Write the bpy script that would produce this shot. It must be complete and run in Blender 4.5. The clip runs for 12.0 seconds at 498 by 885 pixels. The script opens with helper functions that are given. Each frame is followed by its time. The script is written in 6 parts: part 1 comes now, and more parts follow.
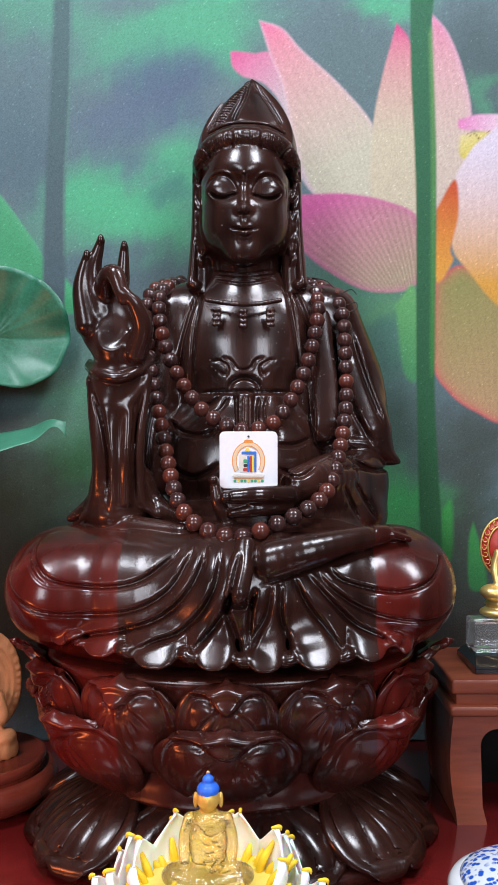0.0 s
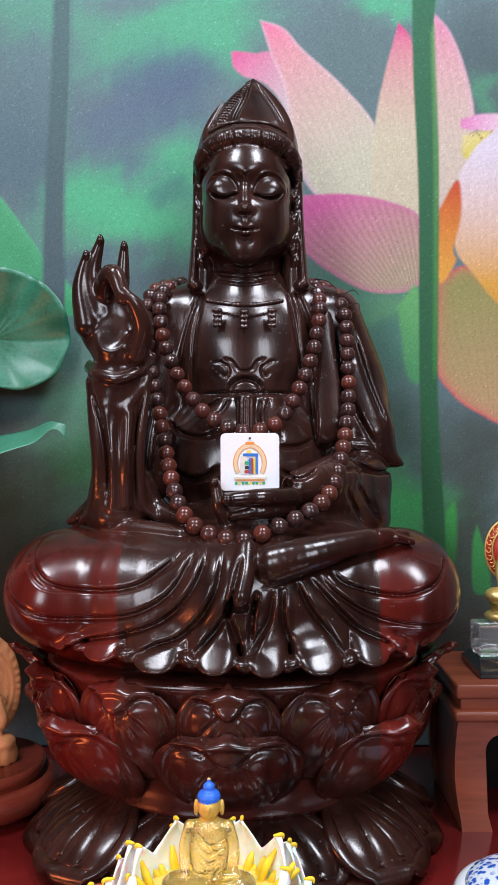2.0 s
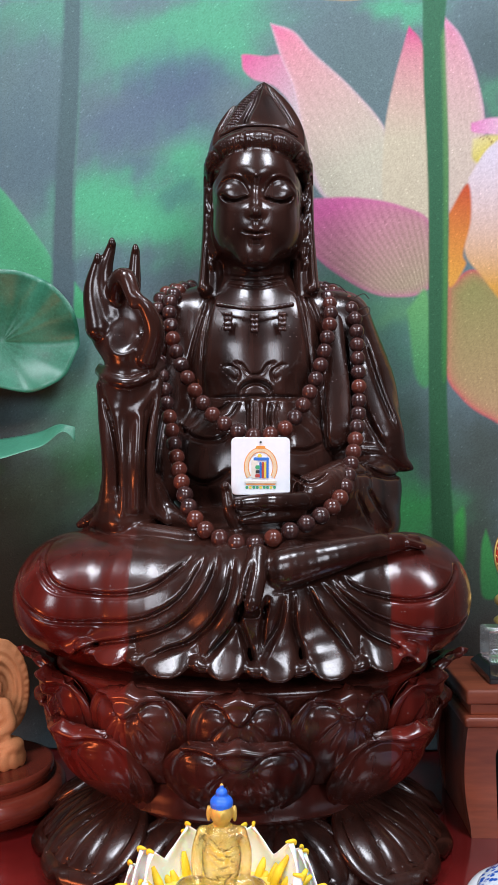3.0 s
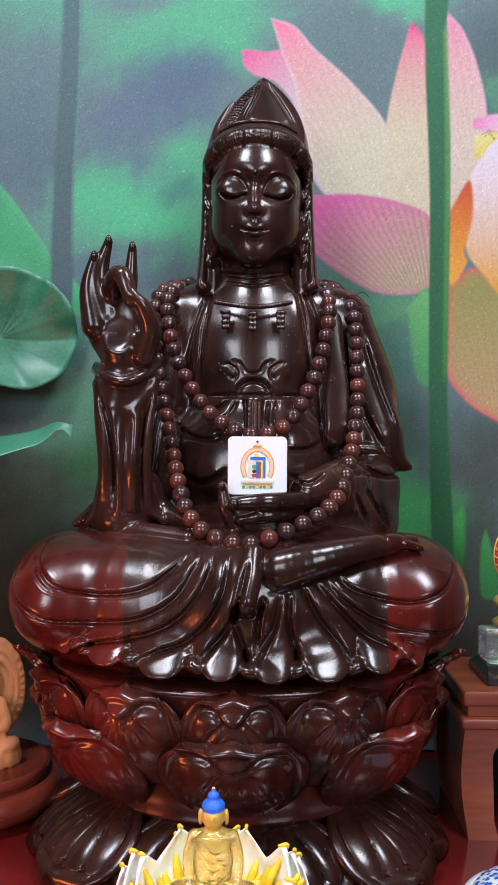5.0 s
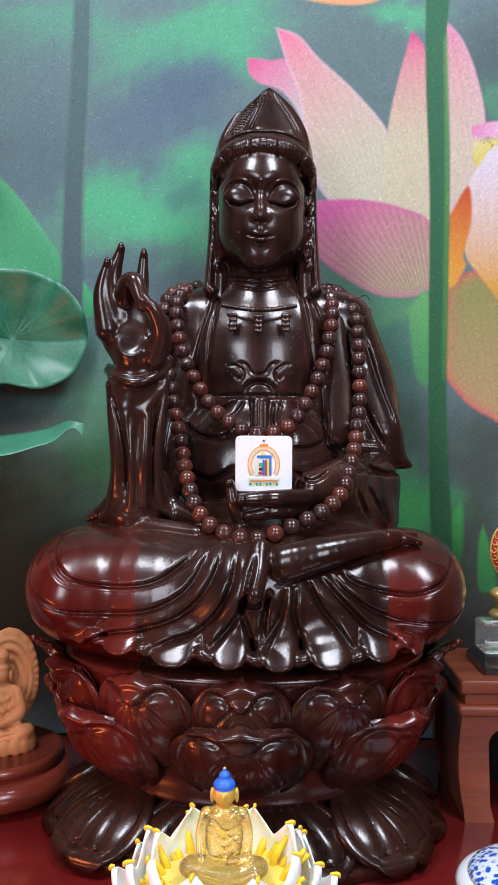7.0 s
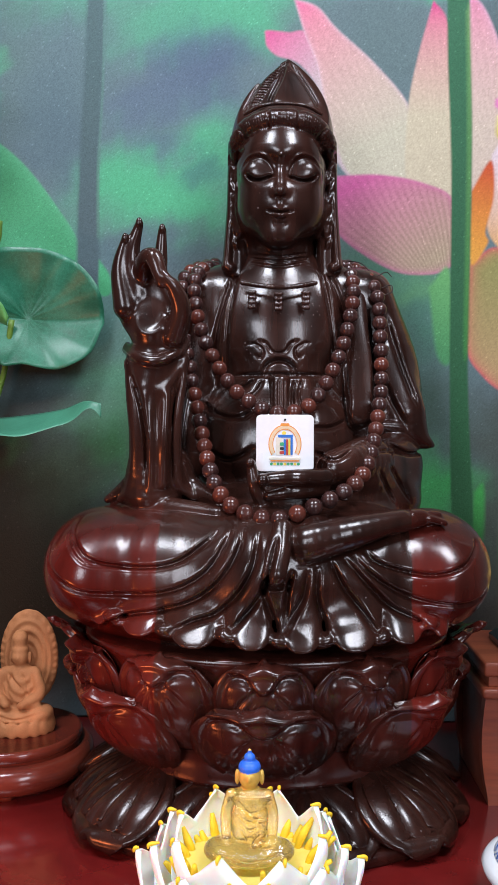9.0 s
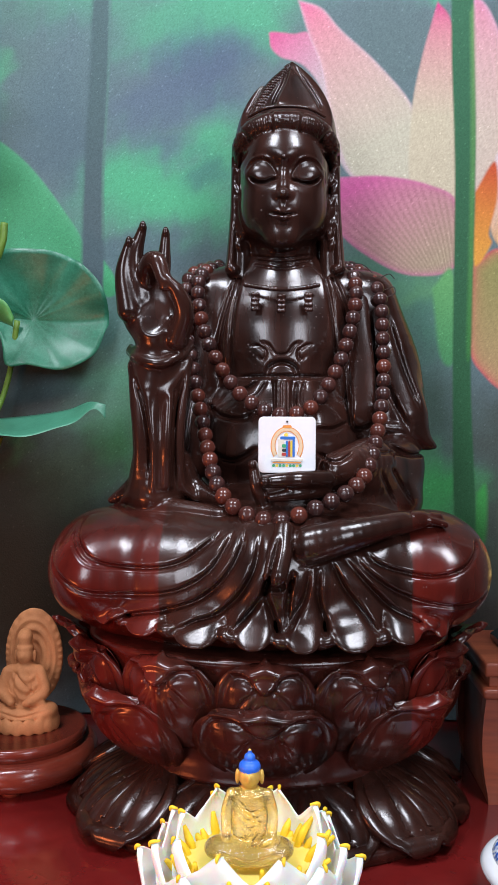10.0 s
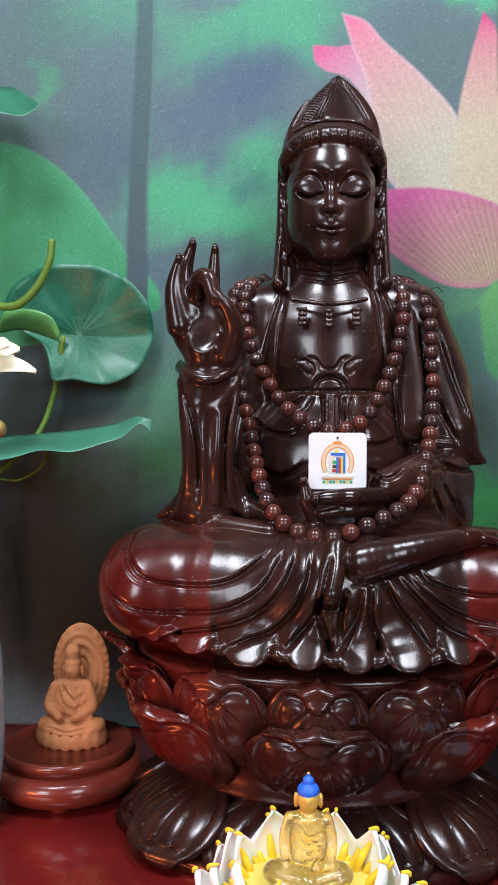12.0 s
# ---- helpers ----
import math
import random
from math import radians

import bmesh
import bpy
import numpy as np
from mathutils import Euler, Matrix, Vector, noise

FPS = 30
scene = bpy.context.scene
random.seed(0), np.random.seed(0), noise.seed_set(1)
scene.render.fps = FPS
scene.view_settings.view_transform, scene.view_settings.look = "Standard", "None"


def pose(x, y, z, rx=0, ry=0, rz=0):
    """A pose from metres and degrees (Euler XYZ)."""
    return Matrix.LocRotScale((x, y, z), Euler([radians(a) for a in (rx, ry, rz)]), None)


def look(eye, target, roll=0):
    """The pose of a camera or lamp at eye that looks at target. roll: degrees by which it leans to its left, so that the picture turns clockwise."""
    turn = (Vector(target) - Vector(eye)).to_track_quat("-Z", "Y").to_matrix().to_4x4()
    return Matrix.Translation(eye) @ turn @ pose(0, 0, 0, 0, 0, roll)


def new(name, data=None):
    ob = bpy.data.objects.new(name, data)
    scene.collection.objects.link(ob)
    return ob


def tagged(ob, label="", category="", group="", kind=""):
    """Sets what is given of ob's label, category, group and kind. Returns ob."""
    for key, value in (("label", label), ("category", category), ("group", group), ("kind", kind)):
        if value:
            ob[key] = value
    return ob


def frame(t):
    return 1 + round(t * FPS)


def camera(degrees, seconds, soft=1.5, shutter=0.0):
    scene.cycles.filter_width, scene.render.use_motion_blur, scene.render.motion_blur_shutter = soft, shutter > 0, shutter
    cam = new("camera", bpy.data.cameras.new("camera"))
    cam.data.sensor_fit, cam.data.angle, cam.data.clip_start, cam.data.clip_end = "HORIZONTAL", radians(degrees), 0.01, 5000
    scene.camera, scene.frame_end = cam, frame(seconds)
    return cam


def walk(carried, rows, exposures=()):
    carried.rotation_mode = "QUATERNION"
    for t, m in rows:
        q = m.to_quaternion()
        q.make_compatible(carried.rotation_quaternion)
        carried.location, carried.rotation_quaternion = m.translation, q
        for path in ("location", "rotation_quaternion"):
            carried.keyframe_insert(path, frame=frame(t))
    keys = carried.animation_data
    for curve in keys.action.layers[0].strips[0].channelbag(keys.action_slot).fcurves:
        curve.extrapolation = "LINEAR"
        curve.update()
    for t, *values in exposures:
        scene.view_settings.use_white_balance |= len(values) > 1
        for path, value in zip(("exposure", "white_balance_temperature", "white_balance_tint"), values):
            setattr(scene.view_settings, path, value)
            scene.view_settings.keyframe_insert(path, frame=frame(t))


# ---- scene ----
cam = camera(34.305, 12.0, soft=1.0)
# seconds, eye, target, roll
PATH = [
    (0, (0.0059, -0.0157, 1.3033), (-0.0100, 1.9842, 1.2950), -0.12),
    (0.5, (0.0043, -0.0164, 1.3087), (-0.0110, 1.9836, 1.3055), -0.36),
    (1, (0.0080, -0.0103, 1.3077), (-0.0081, 1.9896, 1.3037), -0.42),
    (1.5, (0.0075, -0.0030, 1.3032), (-0.0115, 1.9969, 1.2994), -0.35),
    (2, (0.0066, -0.0065, 1.3012), (-0.0146, 1.9933, 1.3025), -0.21),
    (2.5, (0.0035, -0.0093, 1.3019), (-0.0240, 1.9905, 1.3055), -0.18),
    (3, (-0.0015, -0.0052, 1.3038), (-0.0292, 1.9946, 1.3086), 0.02),
    (5, (0.0057, 0.0003, 1.3080), (-0.0324, 1.9999, 1.3007), 0.28),
    (5.5, (0.0016, -0.0201, 1.3126), (-0.0380, 1.9795, 1.3042), 0.36),
    (6, (-0.0037, -0.0339, 1.3175), (-0.0397, 1.9658, 1.3061), 0.41),
    (6.5, (-0.0007, -0.0342, 1.3153), (-0.0361, 1.9654, 1.3005), 0.40),
    (8.5, (-0.0006, -0.0249, 1.3064), (-0.0587, 1.9737, 1.2607), 0.07),
    (9, (-0.0110, -0.0210, 1.3063), (-0.0754, 1.9772, 1.2487), 0.20),
    (9.5, (-0.0158, -0.0242, 1.3095), (-0.0856, 1.9735, 1.2436), 0.27),
    (10, (-0.0062, -0.0271, 1.3124), (-0.0877, 1.9701, 1.2446), 0.29),
    (10.5, (-0.0028, -0.0341, 1.3224), (-0.0957, 1.9625, 1.2522), 0.22),
    (11, (-0.0109, -0.0302, 1.3211), (-0.1180, 1.9658, 1.2553), 0.15),
    (11.5, (-0.0198, -0.0313, 1.3244), (-0.1457, 1.9638, 1.2647), 0.22),
    (12, (-0.0277, -0.0243, 1.3214), (-0.1807, 1.9692, 1.2712), 0.12),
]
walk(cam, [(t, look(eye, target, roll)) for t, eye, target, roll in PATH])

# ---- light ----
world = bpy.data.worlds.new("world")
scene.world = world
world.use_nodes = True
world.node_tree.nodes["Background"].inputs["Color"].default_value = (0.9, 0.95, 1.0, 1)
world.node_tree.nodes["Background"].inputs["Strength"].default_value = 0.12


def area(name, eye, target, sx, sy, watts, colour):
    data = bpy.data.lights.new(name, "AREA")
    data.shape, data.size, data.size_y, data.energy, data.color = "RECTANGLE", sx, sy, watts, colour
    ob = new(name, data)
    ob.matrix_world = look(eye, target)
    return ob


# white light panels overhead and in front of the altar, a small red altar lamp at the side
COOL = (0.86, 0.895, 1.0)
area("ceiling_light_west", (-0.52, 0.22, 2.5), (-0.05, 0.80, 1.2), 0.34, 0.44, 17, COOL)
area("ceiling_light_east", (0.50, 0.22, 2.5), (0.05, 0.80, 1.2), 0.34, 0.44, 17, COOL)
area("front_light_west", (-1.25, -1.8, 2.05), (-0.05, 0.85, 1.25), 0.7, 1.1, 34, COOL)
area("front_light_east", (1.20, -1.8, 2.05), (0.05, 0.85, 1.25), 0.7, 1.1, 34, COOL)
area("altar_lamp_glow", (-0.60, 0.42, 1.02), (-0.2, 0.78, 1.1), 0.16, 0.10, 1.5, (1.0, 0.22, 0.07))

# ---- materials ----
def nodes_of(name):
    m = bpy.data.materials.new(name)
    m.use_nodes = True
    t = m.node_tree
    return m, t, t.nodes["Principled BSDF"]


def mat(name, a, b=None, rough=0.5, metal=0.0, coat=0.0, scale=60.0, bump=0.0, stretch=(1, 1, 1), trans=0.0, ior=1.45,
        sub=0.0, rough_vary=0.08, coat_rough=0.08, fine=8.0):
    """Two colours mixed by noise at two scales, with relief and uneven gloss."""
    m, t, p = nodes_of(name)
    b = b or tuple(c * 0.75 for c in a)
    co = t.nodes.new("ShaderNodeTexCoord")
    mp = t.nodes.new("ShaderNodeMapping")
    mp.inputs["Scale"].default_value = stretch
    t.links.new(co.outputs["Object"], mp.inputs["Vector"])
    n1 = t.nodes.new("ShaderNodeTexNoise")
    n1.inputs["Scale"].default_value, n1.inputs["Detail"].default_value = scale, 6
    n2 = t.nodes.new("ShaderNodeTexNoise")
    n2.inputs["Scale"].default_value, n2.inputs["Detail"].default_value = scale * fine, 4
    for n in (n1, n2):
        t.links.new(mp.outputs[0], n.inputs["Vector"])
    add = t.nodes.new("ShaderNodeMath")
    add.operation = "MULTIPLY_ADD"
    add.inputs[1].default_value = 0.4
    t.links.new(n2.outputs["Fac"], add.inputs[0])
    t.links.new(n1.outputs["Fac"], add.inputs[2])
    ramp = t.nodes.new("ShaderNodeMapRange")
    ramp.inputs["From Min"].default_value, ramp.inputs["From Max"].default_value = 0.45, 0.95
    t.links.new(add.outputs[0], ramp.inputs["Value"])
    mix = t.nodes.new("ShaderNodeMix")
    mix.data_type = "RGBA"
    mix.inputs["A"].default_value, mix.inputs["B"].default_value = (*a, 1), (*b, 1)
    t.links.new(ramp.outputs[0], mix.inputs["Factor"])
    t.links.new(mix.outputs["Result"], p.inputs["Base Color"])
    ro = t.nodes.new("ShaderNodeMapRange")
    ro.inputs["To Min"].default_value, ro.inputs["To Max"].default_value = max(rough - rough_vary, 0.02), rough + rough_vary
    t.links.new(n1.outputs["Fac"], ro.inputs["Value"])
    t.links.new(ro.outputs[0], p.inputs["Roughness"])
    p.inputs["Metallic"].default_value = metal
    p.inputs["Coat Weight"].default_value = coat
    p.inputs["Coat Roughness"].default_value = coat_rough
    p.inputs["Transmission Weight"].default_value = trans
    p.inputs["IOR"].default_value = ior
    p.inputs["Subsurface Weight"].default_value = sub
    p.inputs["Subsurface Scale"].default_value = 0.004
    if bump:
        bm_ = t.nodes.new("ShaderNodeBump")
        bm_.inputs["Strength"].default_value, bm_.inputs["Distance"].default_value = bump, 0.001
        t.links.new(add.outputs[0], bm_.inputs["Height"])
        t.links.new(bm_.outputs[0], p.inputs["Normal"])
    return m


def block_wood(name, dark, red, seams):
    """Lacquered dark wood glued up from blocks: between seams (x from, x to) the wood is redder."""
    m, t, p = nodes_of(name)
    co = t.nodes.new("ShaderNodeNewGeometry")
    sep = t.nodes.new("ShaderNodeSeparateXYZ")
    t.links.new(co.outputs["Position"], sep.inputs[0])
    grain = t.nodes.new("ShaderNodeTexNoise")
    grain.inputs["Scale"].default_value, grain.inputs["Detail"].default_value = 55, 7
    mp = t.nodes.new("ShaderNodeMapping")
    mp.inputs["Scale"].default_value = (1.0, 1.0, 0.12)
    t.links.new(co.outputs["Position"], mp.inputs["Vector"])
    t.links.new(mp.outputs[0], grain.inputs["Vector"])
    base = t.nodes.new("ShaderNodeMix")
    base.data_type = "RGBA"
    base.inputs["A"].default_value = (*[c * 0.25 for c in dark], 1)
    base.inputs["B"].default_value = (*[c * 1.45 for c in dark], 1)
    tone = t.nodes.new("ShaderNodeTexNoise")
    tone.inputs["Scale"].default_value, tone.inputs["Detail"].default_value = 11, 4
    t.links.new(mp.outputs[0], tone.inputs["Vector"])
    both = t.nodes.new("ShaderNodeMath")
    both.operation = "ADD"
    t.links.new(grain.outputs["Fac"], both.inputs[0])
    t.links.new(tone.outputs["Fac"], both.inputs[1])
    wide = t.nodes.new("ShaderNodeMapRange")
    wide.inputs["From Min"].default_value, wide.inputs["From Max"].default_value = 0.70, 1.30
    t.links.new(both.outputs[0], wide.inputs["Value"])
    t.links.new(wide.outputs[0], base.inputs["Factor"])
    last = base.outputs["Result"]
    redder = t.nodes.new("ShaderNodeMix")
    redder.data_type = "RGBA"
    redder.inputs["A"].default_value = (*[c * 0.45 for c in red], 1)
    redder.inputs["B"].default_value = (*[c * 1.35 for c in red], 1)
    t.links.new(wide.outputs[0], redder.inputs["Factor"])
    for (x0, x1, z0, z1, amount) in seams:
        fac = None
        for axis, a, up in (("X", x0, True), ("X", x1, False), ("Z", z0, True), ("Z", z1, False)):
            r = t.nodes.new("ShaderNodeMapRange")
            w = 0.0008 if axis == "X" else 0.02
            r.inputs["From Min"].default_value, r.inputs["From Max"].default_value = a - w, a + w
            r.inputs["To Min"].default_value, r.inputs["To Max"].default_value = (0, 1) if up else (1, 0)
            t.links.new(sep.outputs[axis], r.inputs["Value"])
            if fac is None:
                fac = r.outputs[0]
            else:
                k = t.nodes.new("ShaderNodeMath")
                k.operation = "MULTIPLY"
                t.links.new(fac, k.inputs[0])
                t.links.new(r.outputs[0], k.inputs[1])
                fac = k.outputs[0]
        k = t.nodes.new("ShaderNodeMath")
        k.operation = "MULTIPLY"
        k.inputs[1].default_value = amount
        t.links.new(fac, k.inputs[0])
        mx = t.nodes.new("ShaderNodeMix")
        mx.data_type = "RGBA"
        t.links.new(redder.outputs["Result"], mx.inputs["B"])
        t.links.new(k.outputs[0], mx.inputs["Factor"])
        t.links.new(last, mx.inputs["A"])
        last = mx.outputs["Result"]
    # pale specks of dust and wear
    vor = t.nodes.new("ShaderNodeTexVoronoi")
    vor.inputs["Scale"].default_value = 170
    t.links.new(co.outputs["Position"], vor.inputs["Vector"])
    few = t.nodes.new("ShaderNodeTexNoise")
    few.inputs["Scale"].default_value = 60
    t.links.new(co.outputs["Position"], few.inputs["Vector"])
    size = t.nodes.new("ShaderNodeMapRange")
    size.inputs["From Min"].default_value, size.inputs["From Max"].default_value = 0.47, 0.75
    size.inputs["To Max"].default_value = 0.19
    t.links.new(few.outputs["Fac"], size.inputs["Value"])
    speck = t.nodes.new("ShaderNodeMath")
    speck.operation = "LESS_THAN"
    t.links.new(vor.outputs["Distance"], speck.inputs[0])
    t.links.new(size.outputs[0], speck.inputs[1])
    half = t.nodes.new("ShaderNodeMath")
    half.operation = "MULTIPLY"
    half.inputs[1].default_value = 0.35
    t.links.new(speck.outputs[0], half.inputs[0])
    mx = t.nodes.new("ShaderNodeMix")
    mx.data_type = "RGBA"
    mx.inputs["B"].default_value = (0.28, 0.24, 0.24, 1)
    t.links.new(half.outputs[0], mx.inputs["Factor"])
    t.links.new(last, mx.inputs["A"])
    last = mx.outputs["Result"]
    t.links.new(last, p.inputs["Base Color"])
    dust = t.nodes.new("ShaderNodeTexNoise")
    dust.inputs["Scale"].default_value, dust.inputs["Detail"].default_value = 25, 5
    t.links.new(co.outputs["Position"], dust.inputs["Vector"])
    ro = t.nodes.new("ShaderNodeMapRange")
    ro.inputs["To Min"].default_value, ro.inputs["To Max"].default_value = 0.14, 0.30
    t.links.new(dust.outputs["Fac"], ro.inputs["Value"])
    t.links.new(ro.outputs[0], p.inputs["Roughness"])
    p.inputs["Coat Weight"].default_value, p.inputs["Coat Roughness"].default_value = 0.08, 0.06
    p.inputs["Specular IOR Level"].default_value = 0.46
    b1 = t.nodes.new("ShaderNodeBump")
    b1.inputs["Strength"].default_value, b1.inputs["Distance"].default_value = 0.10, 0.001
    t.links.new(grain.outputs["Fac"], b1.inputs["Height"])
    fine = t.nodes.new("ShaderNodeTexNoise")
    fine.inputs["Scale"].default_value, fine.inputs["Detail"].default_value = 300, 3
    t.links.new(mp.outputs[0], fine.inputs["Vector"])
    b2 = t.nodes.new("ShaderNodeBump")
    b2.inputs["Strength"].default_value, b2.inputs["Distance"].default_value = 0.10, 0.0006
    t.links.new(fine.outputs["Fac"], b2.inputs["Height"])
    t.links.new(b1.outputs[0], b2.inputs["Normal"])
    t.links.new(b2.outputs[0], p.inputs["Normal"])
    return m


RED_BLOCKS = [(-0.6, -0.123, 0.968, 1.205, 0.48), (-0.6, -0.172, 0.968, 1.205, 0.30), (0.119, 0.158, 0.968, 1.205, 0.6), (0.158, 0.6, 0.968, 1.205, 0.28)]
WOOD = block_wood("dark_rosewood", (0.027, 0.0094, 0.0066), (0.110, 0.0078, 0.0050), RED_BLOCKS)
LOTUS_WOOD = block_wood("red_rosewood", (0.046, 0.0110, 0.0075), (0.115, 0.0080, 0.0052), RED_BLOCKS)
TABLE_RED = mat("red_lacquer", (0.180, 0.013, 0.012), (0.110, 0.008, 0.008), rough=0.2, scale=8, bump=0.03, coat=0.5)
BROWN = mat("brown_wood", (0.270, 0.064, 0.030), (0.130, 0.026, 0.014), rough=0.36, scale=30, stretch=(0.12, 1, 1), bump=0.12)
WHITE_PLASTIC = mat("white_plastic", (0.78, 0.78, 0.80), (0.72, 0.72, 0.75), rough=0.3, scale=30)
PLASTER = mat("plaster", (0.15, 0.14, 0.13), (0.11, 0.10, 0.09), rough=0.8, scale=6, bump=0.2)
FLOOR_MAT = mat("floor_tile", (0.20, 0.16, 0.13), (0.15, 0.12, 0.1), rough=0.4, scale=5)


# ---- building tools ----
def link(name, mesh, material, parent=None, label=""):
    ob = new(name, mesh)
    if material:
        mesh.materials.append(material)
    if parent:
        ob.parent = parent
    if label:
        ob["label"] = label
    return ob


def smooth(mesh, on=True):
    mesh.polygons.foreach_set("use_smooth", [on] * len(mesh.polygons))
    mesh.update()
    return mesh


def part(name, bm, material, parent=None, label="", flat=False):
    bmesh.ops.recalc_face_normals(bm, faces=bm.faces)
    me = bpy.data.meshes.new(name)
    bm.to_mesh(me)
    bm.free()
    smooth(me, not flat)
    return link(name, me, material, parent, label)


def empty(name, at, label, category, group=""):
    ob = new(name)
    ob.location = at
    ob.empty_display_size = 0.01
    bpy.context.view_layer.update()
    return tagged(ob, label, category, group)


def under(ob, parent):
    """Parents ob, built in world places, without moving it."""
    ob.parent = parent
    ob.matrix_parent_inverse = Matrix.Translation(-parent.location)
    return ob


def box(lo, hi, bevel=0.0, seg=2):
    bm = bmesh.new()
    bmesh.ops.create_cube(bm, size=1)
    for v in bm.verts:
        v.co = Vector([lo[i] + (v.co[i] + 0.5) * (hi[i] - lo[i]) for i in range(3)])
    if bevel:
        bmesh.ops.bevel(bm, geom=bm.edges[:], offset=bevel, segments=seg, profile=0.5, affect="EDGES")
    return bm


def lathe(c, profile, n=48, sx=1.0, sy=1.0):
    """A turned solid round the upright axis through c: profile of (radius, height)."""
    bm = bmesh.new()
    rings = []
    for r, z in profile:
        rings.append([bm.verts.new((c[0] + sx * r * math.cos(2 * math.pi * i / n), c[1] + sy * r * math.sin(2 * math.pi * i / n), c[2] + z)) for i in range(n)])
    for a, b in zip(rings, rings[1:]):
        for i in range(n):
            bm.faces.new((a[i], a[(i + 1) % n], b[(i + 1) % n], b[i]))
    for ring in (rings[0], rings[-1]):
        bm.faces.new(ring)
    return bm


def spline(pts, n):
    """A smooth run of n points through pts."""
    p = np.array(pts, float)
    if len(p) == 2:
        return p[0] + (p[1] - p[0]) * np.linspace(0, 1, n)[:, None]
    q = np.vstack([2 * p[0] - p[1], p, 2 * p[-1] - p[-2]])
    out = []
    for s in np.linspace(0, len(p) - 1, n):
        i = min(int(s), len(p) - 2)
        t = s - i
        a, b, c, d = q[i:i + 4]
        out.append(0.5 * (2 * b + (c - a) * t + (2 * a - 5 * b + 4 * c - d) * t * t + (3 * b - a - 3 * c + d) * t ** 3))
    return np.array(out)


def pipe(pts, radii, n=24, sides=10, smooth_path=True):
    """A round bar along pts."""
    p = spline(pts, n) if smooth_path else np.array(pts, float)
    r = np.interp(np.linspace(0, 1, len(p)), np.linspace(0, 1, len(np.atleast_1d(radii))), np.atleast_1d(radii))
    bm = bmesh.new()
    rings, side = [], None
    for i in range(len(p)):
        t = Vector(p[min(i + 1, len(p) - 1)] - p[max(i - 1, 0)]).normalized()
        side = (t.orthogonal() if side is None else side - t * side.dot(t)).normalized()
        up = t.cross(side)
        rings.append([bm.verts.new(Vector(p[i]) + float(r[i]) * (side * math.cos(a) + up * math.sin(a))) for a in [2 * math.pi * k / sides for k in range(sides)]])
    for a, b in zip(rings, rings[1:]):
        for k in range(sides):
            bm.faces.new((a[k], a[(k + 1) % sides], b[(k + 1) % sides], b[k]))
    bm.faces.new(rings[0]), bm.faces.new(rings[-1])
    return bm


def sheet(fn, nu, nv, thick):
    """A curved sheet with thickness: fn(u, v) gives a place; u, v from 0 to 1."""
    g = [[Vector(fn(i / nu, j / nv)) for j in range(nv + 1)] for i in range(nu + 1)]
    bm = bmesh.new()
    layers = []
    for side in (0, 1):
        rows = []
        for i in range(nu + 1):
            row = []
            for j in range(nv + 1):
                du = g[min(i + 1, nu)][j] - g[max(i - 1, 0)][j]
                dv = g[i][min(j + 1, nv)] - g[i][max(j - 1, 0)]
                nrm = du.cross(dv)
                nrm = nrm.normalized() if nrm.length > 1e-12 else Vector((0, -1, 0))
                edge = min(i, nu - i, j, nv - j)
                row.append(bm.verts.new(g[i][j] - nrm * side * thick * (0.35 if edge == 0 else 1)))
            rows.append(row)
        layers.append(rows)
    a, b = layers
    for i in range(nu):
        for j in range(nv):
            bm.faces.new((a[i][j], a[i + 1][j], a[i + 1][j + 1], a[i][j + 1]))
            bm.faces.new((b[i][j], b[i][j + 1], b[i + 1][j + 1], b[i + 1][j]))
    rim = [(i, 0) for i in range(nu)] + [(nu, j) for j in range(nv)] + [(i, nv) for i in range(nu, 0, -1)] + [(0, j) for j in range(nv, 0, -1)]
    for (i, j), (k, l) in zip(rim, rim[1:] + rim[:1]):
        bm.faces.new((a[i][j], b[i][j], b[k][l], a[k][l]))
    bmesh.ops.remove_doubles(bm, verts=bm.verts[:], dist=1e-6)
    return bm


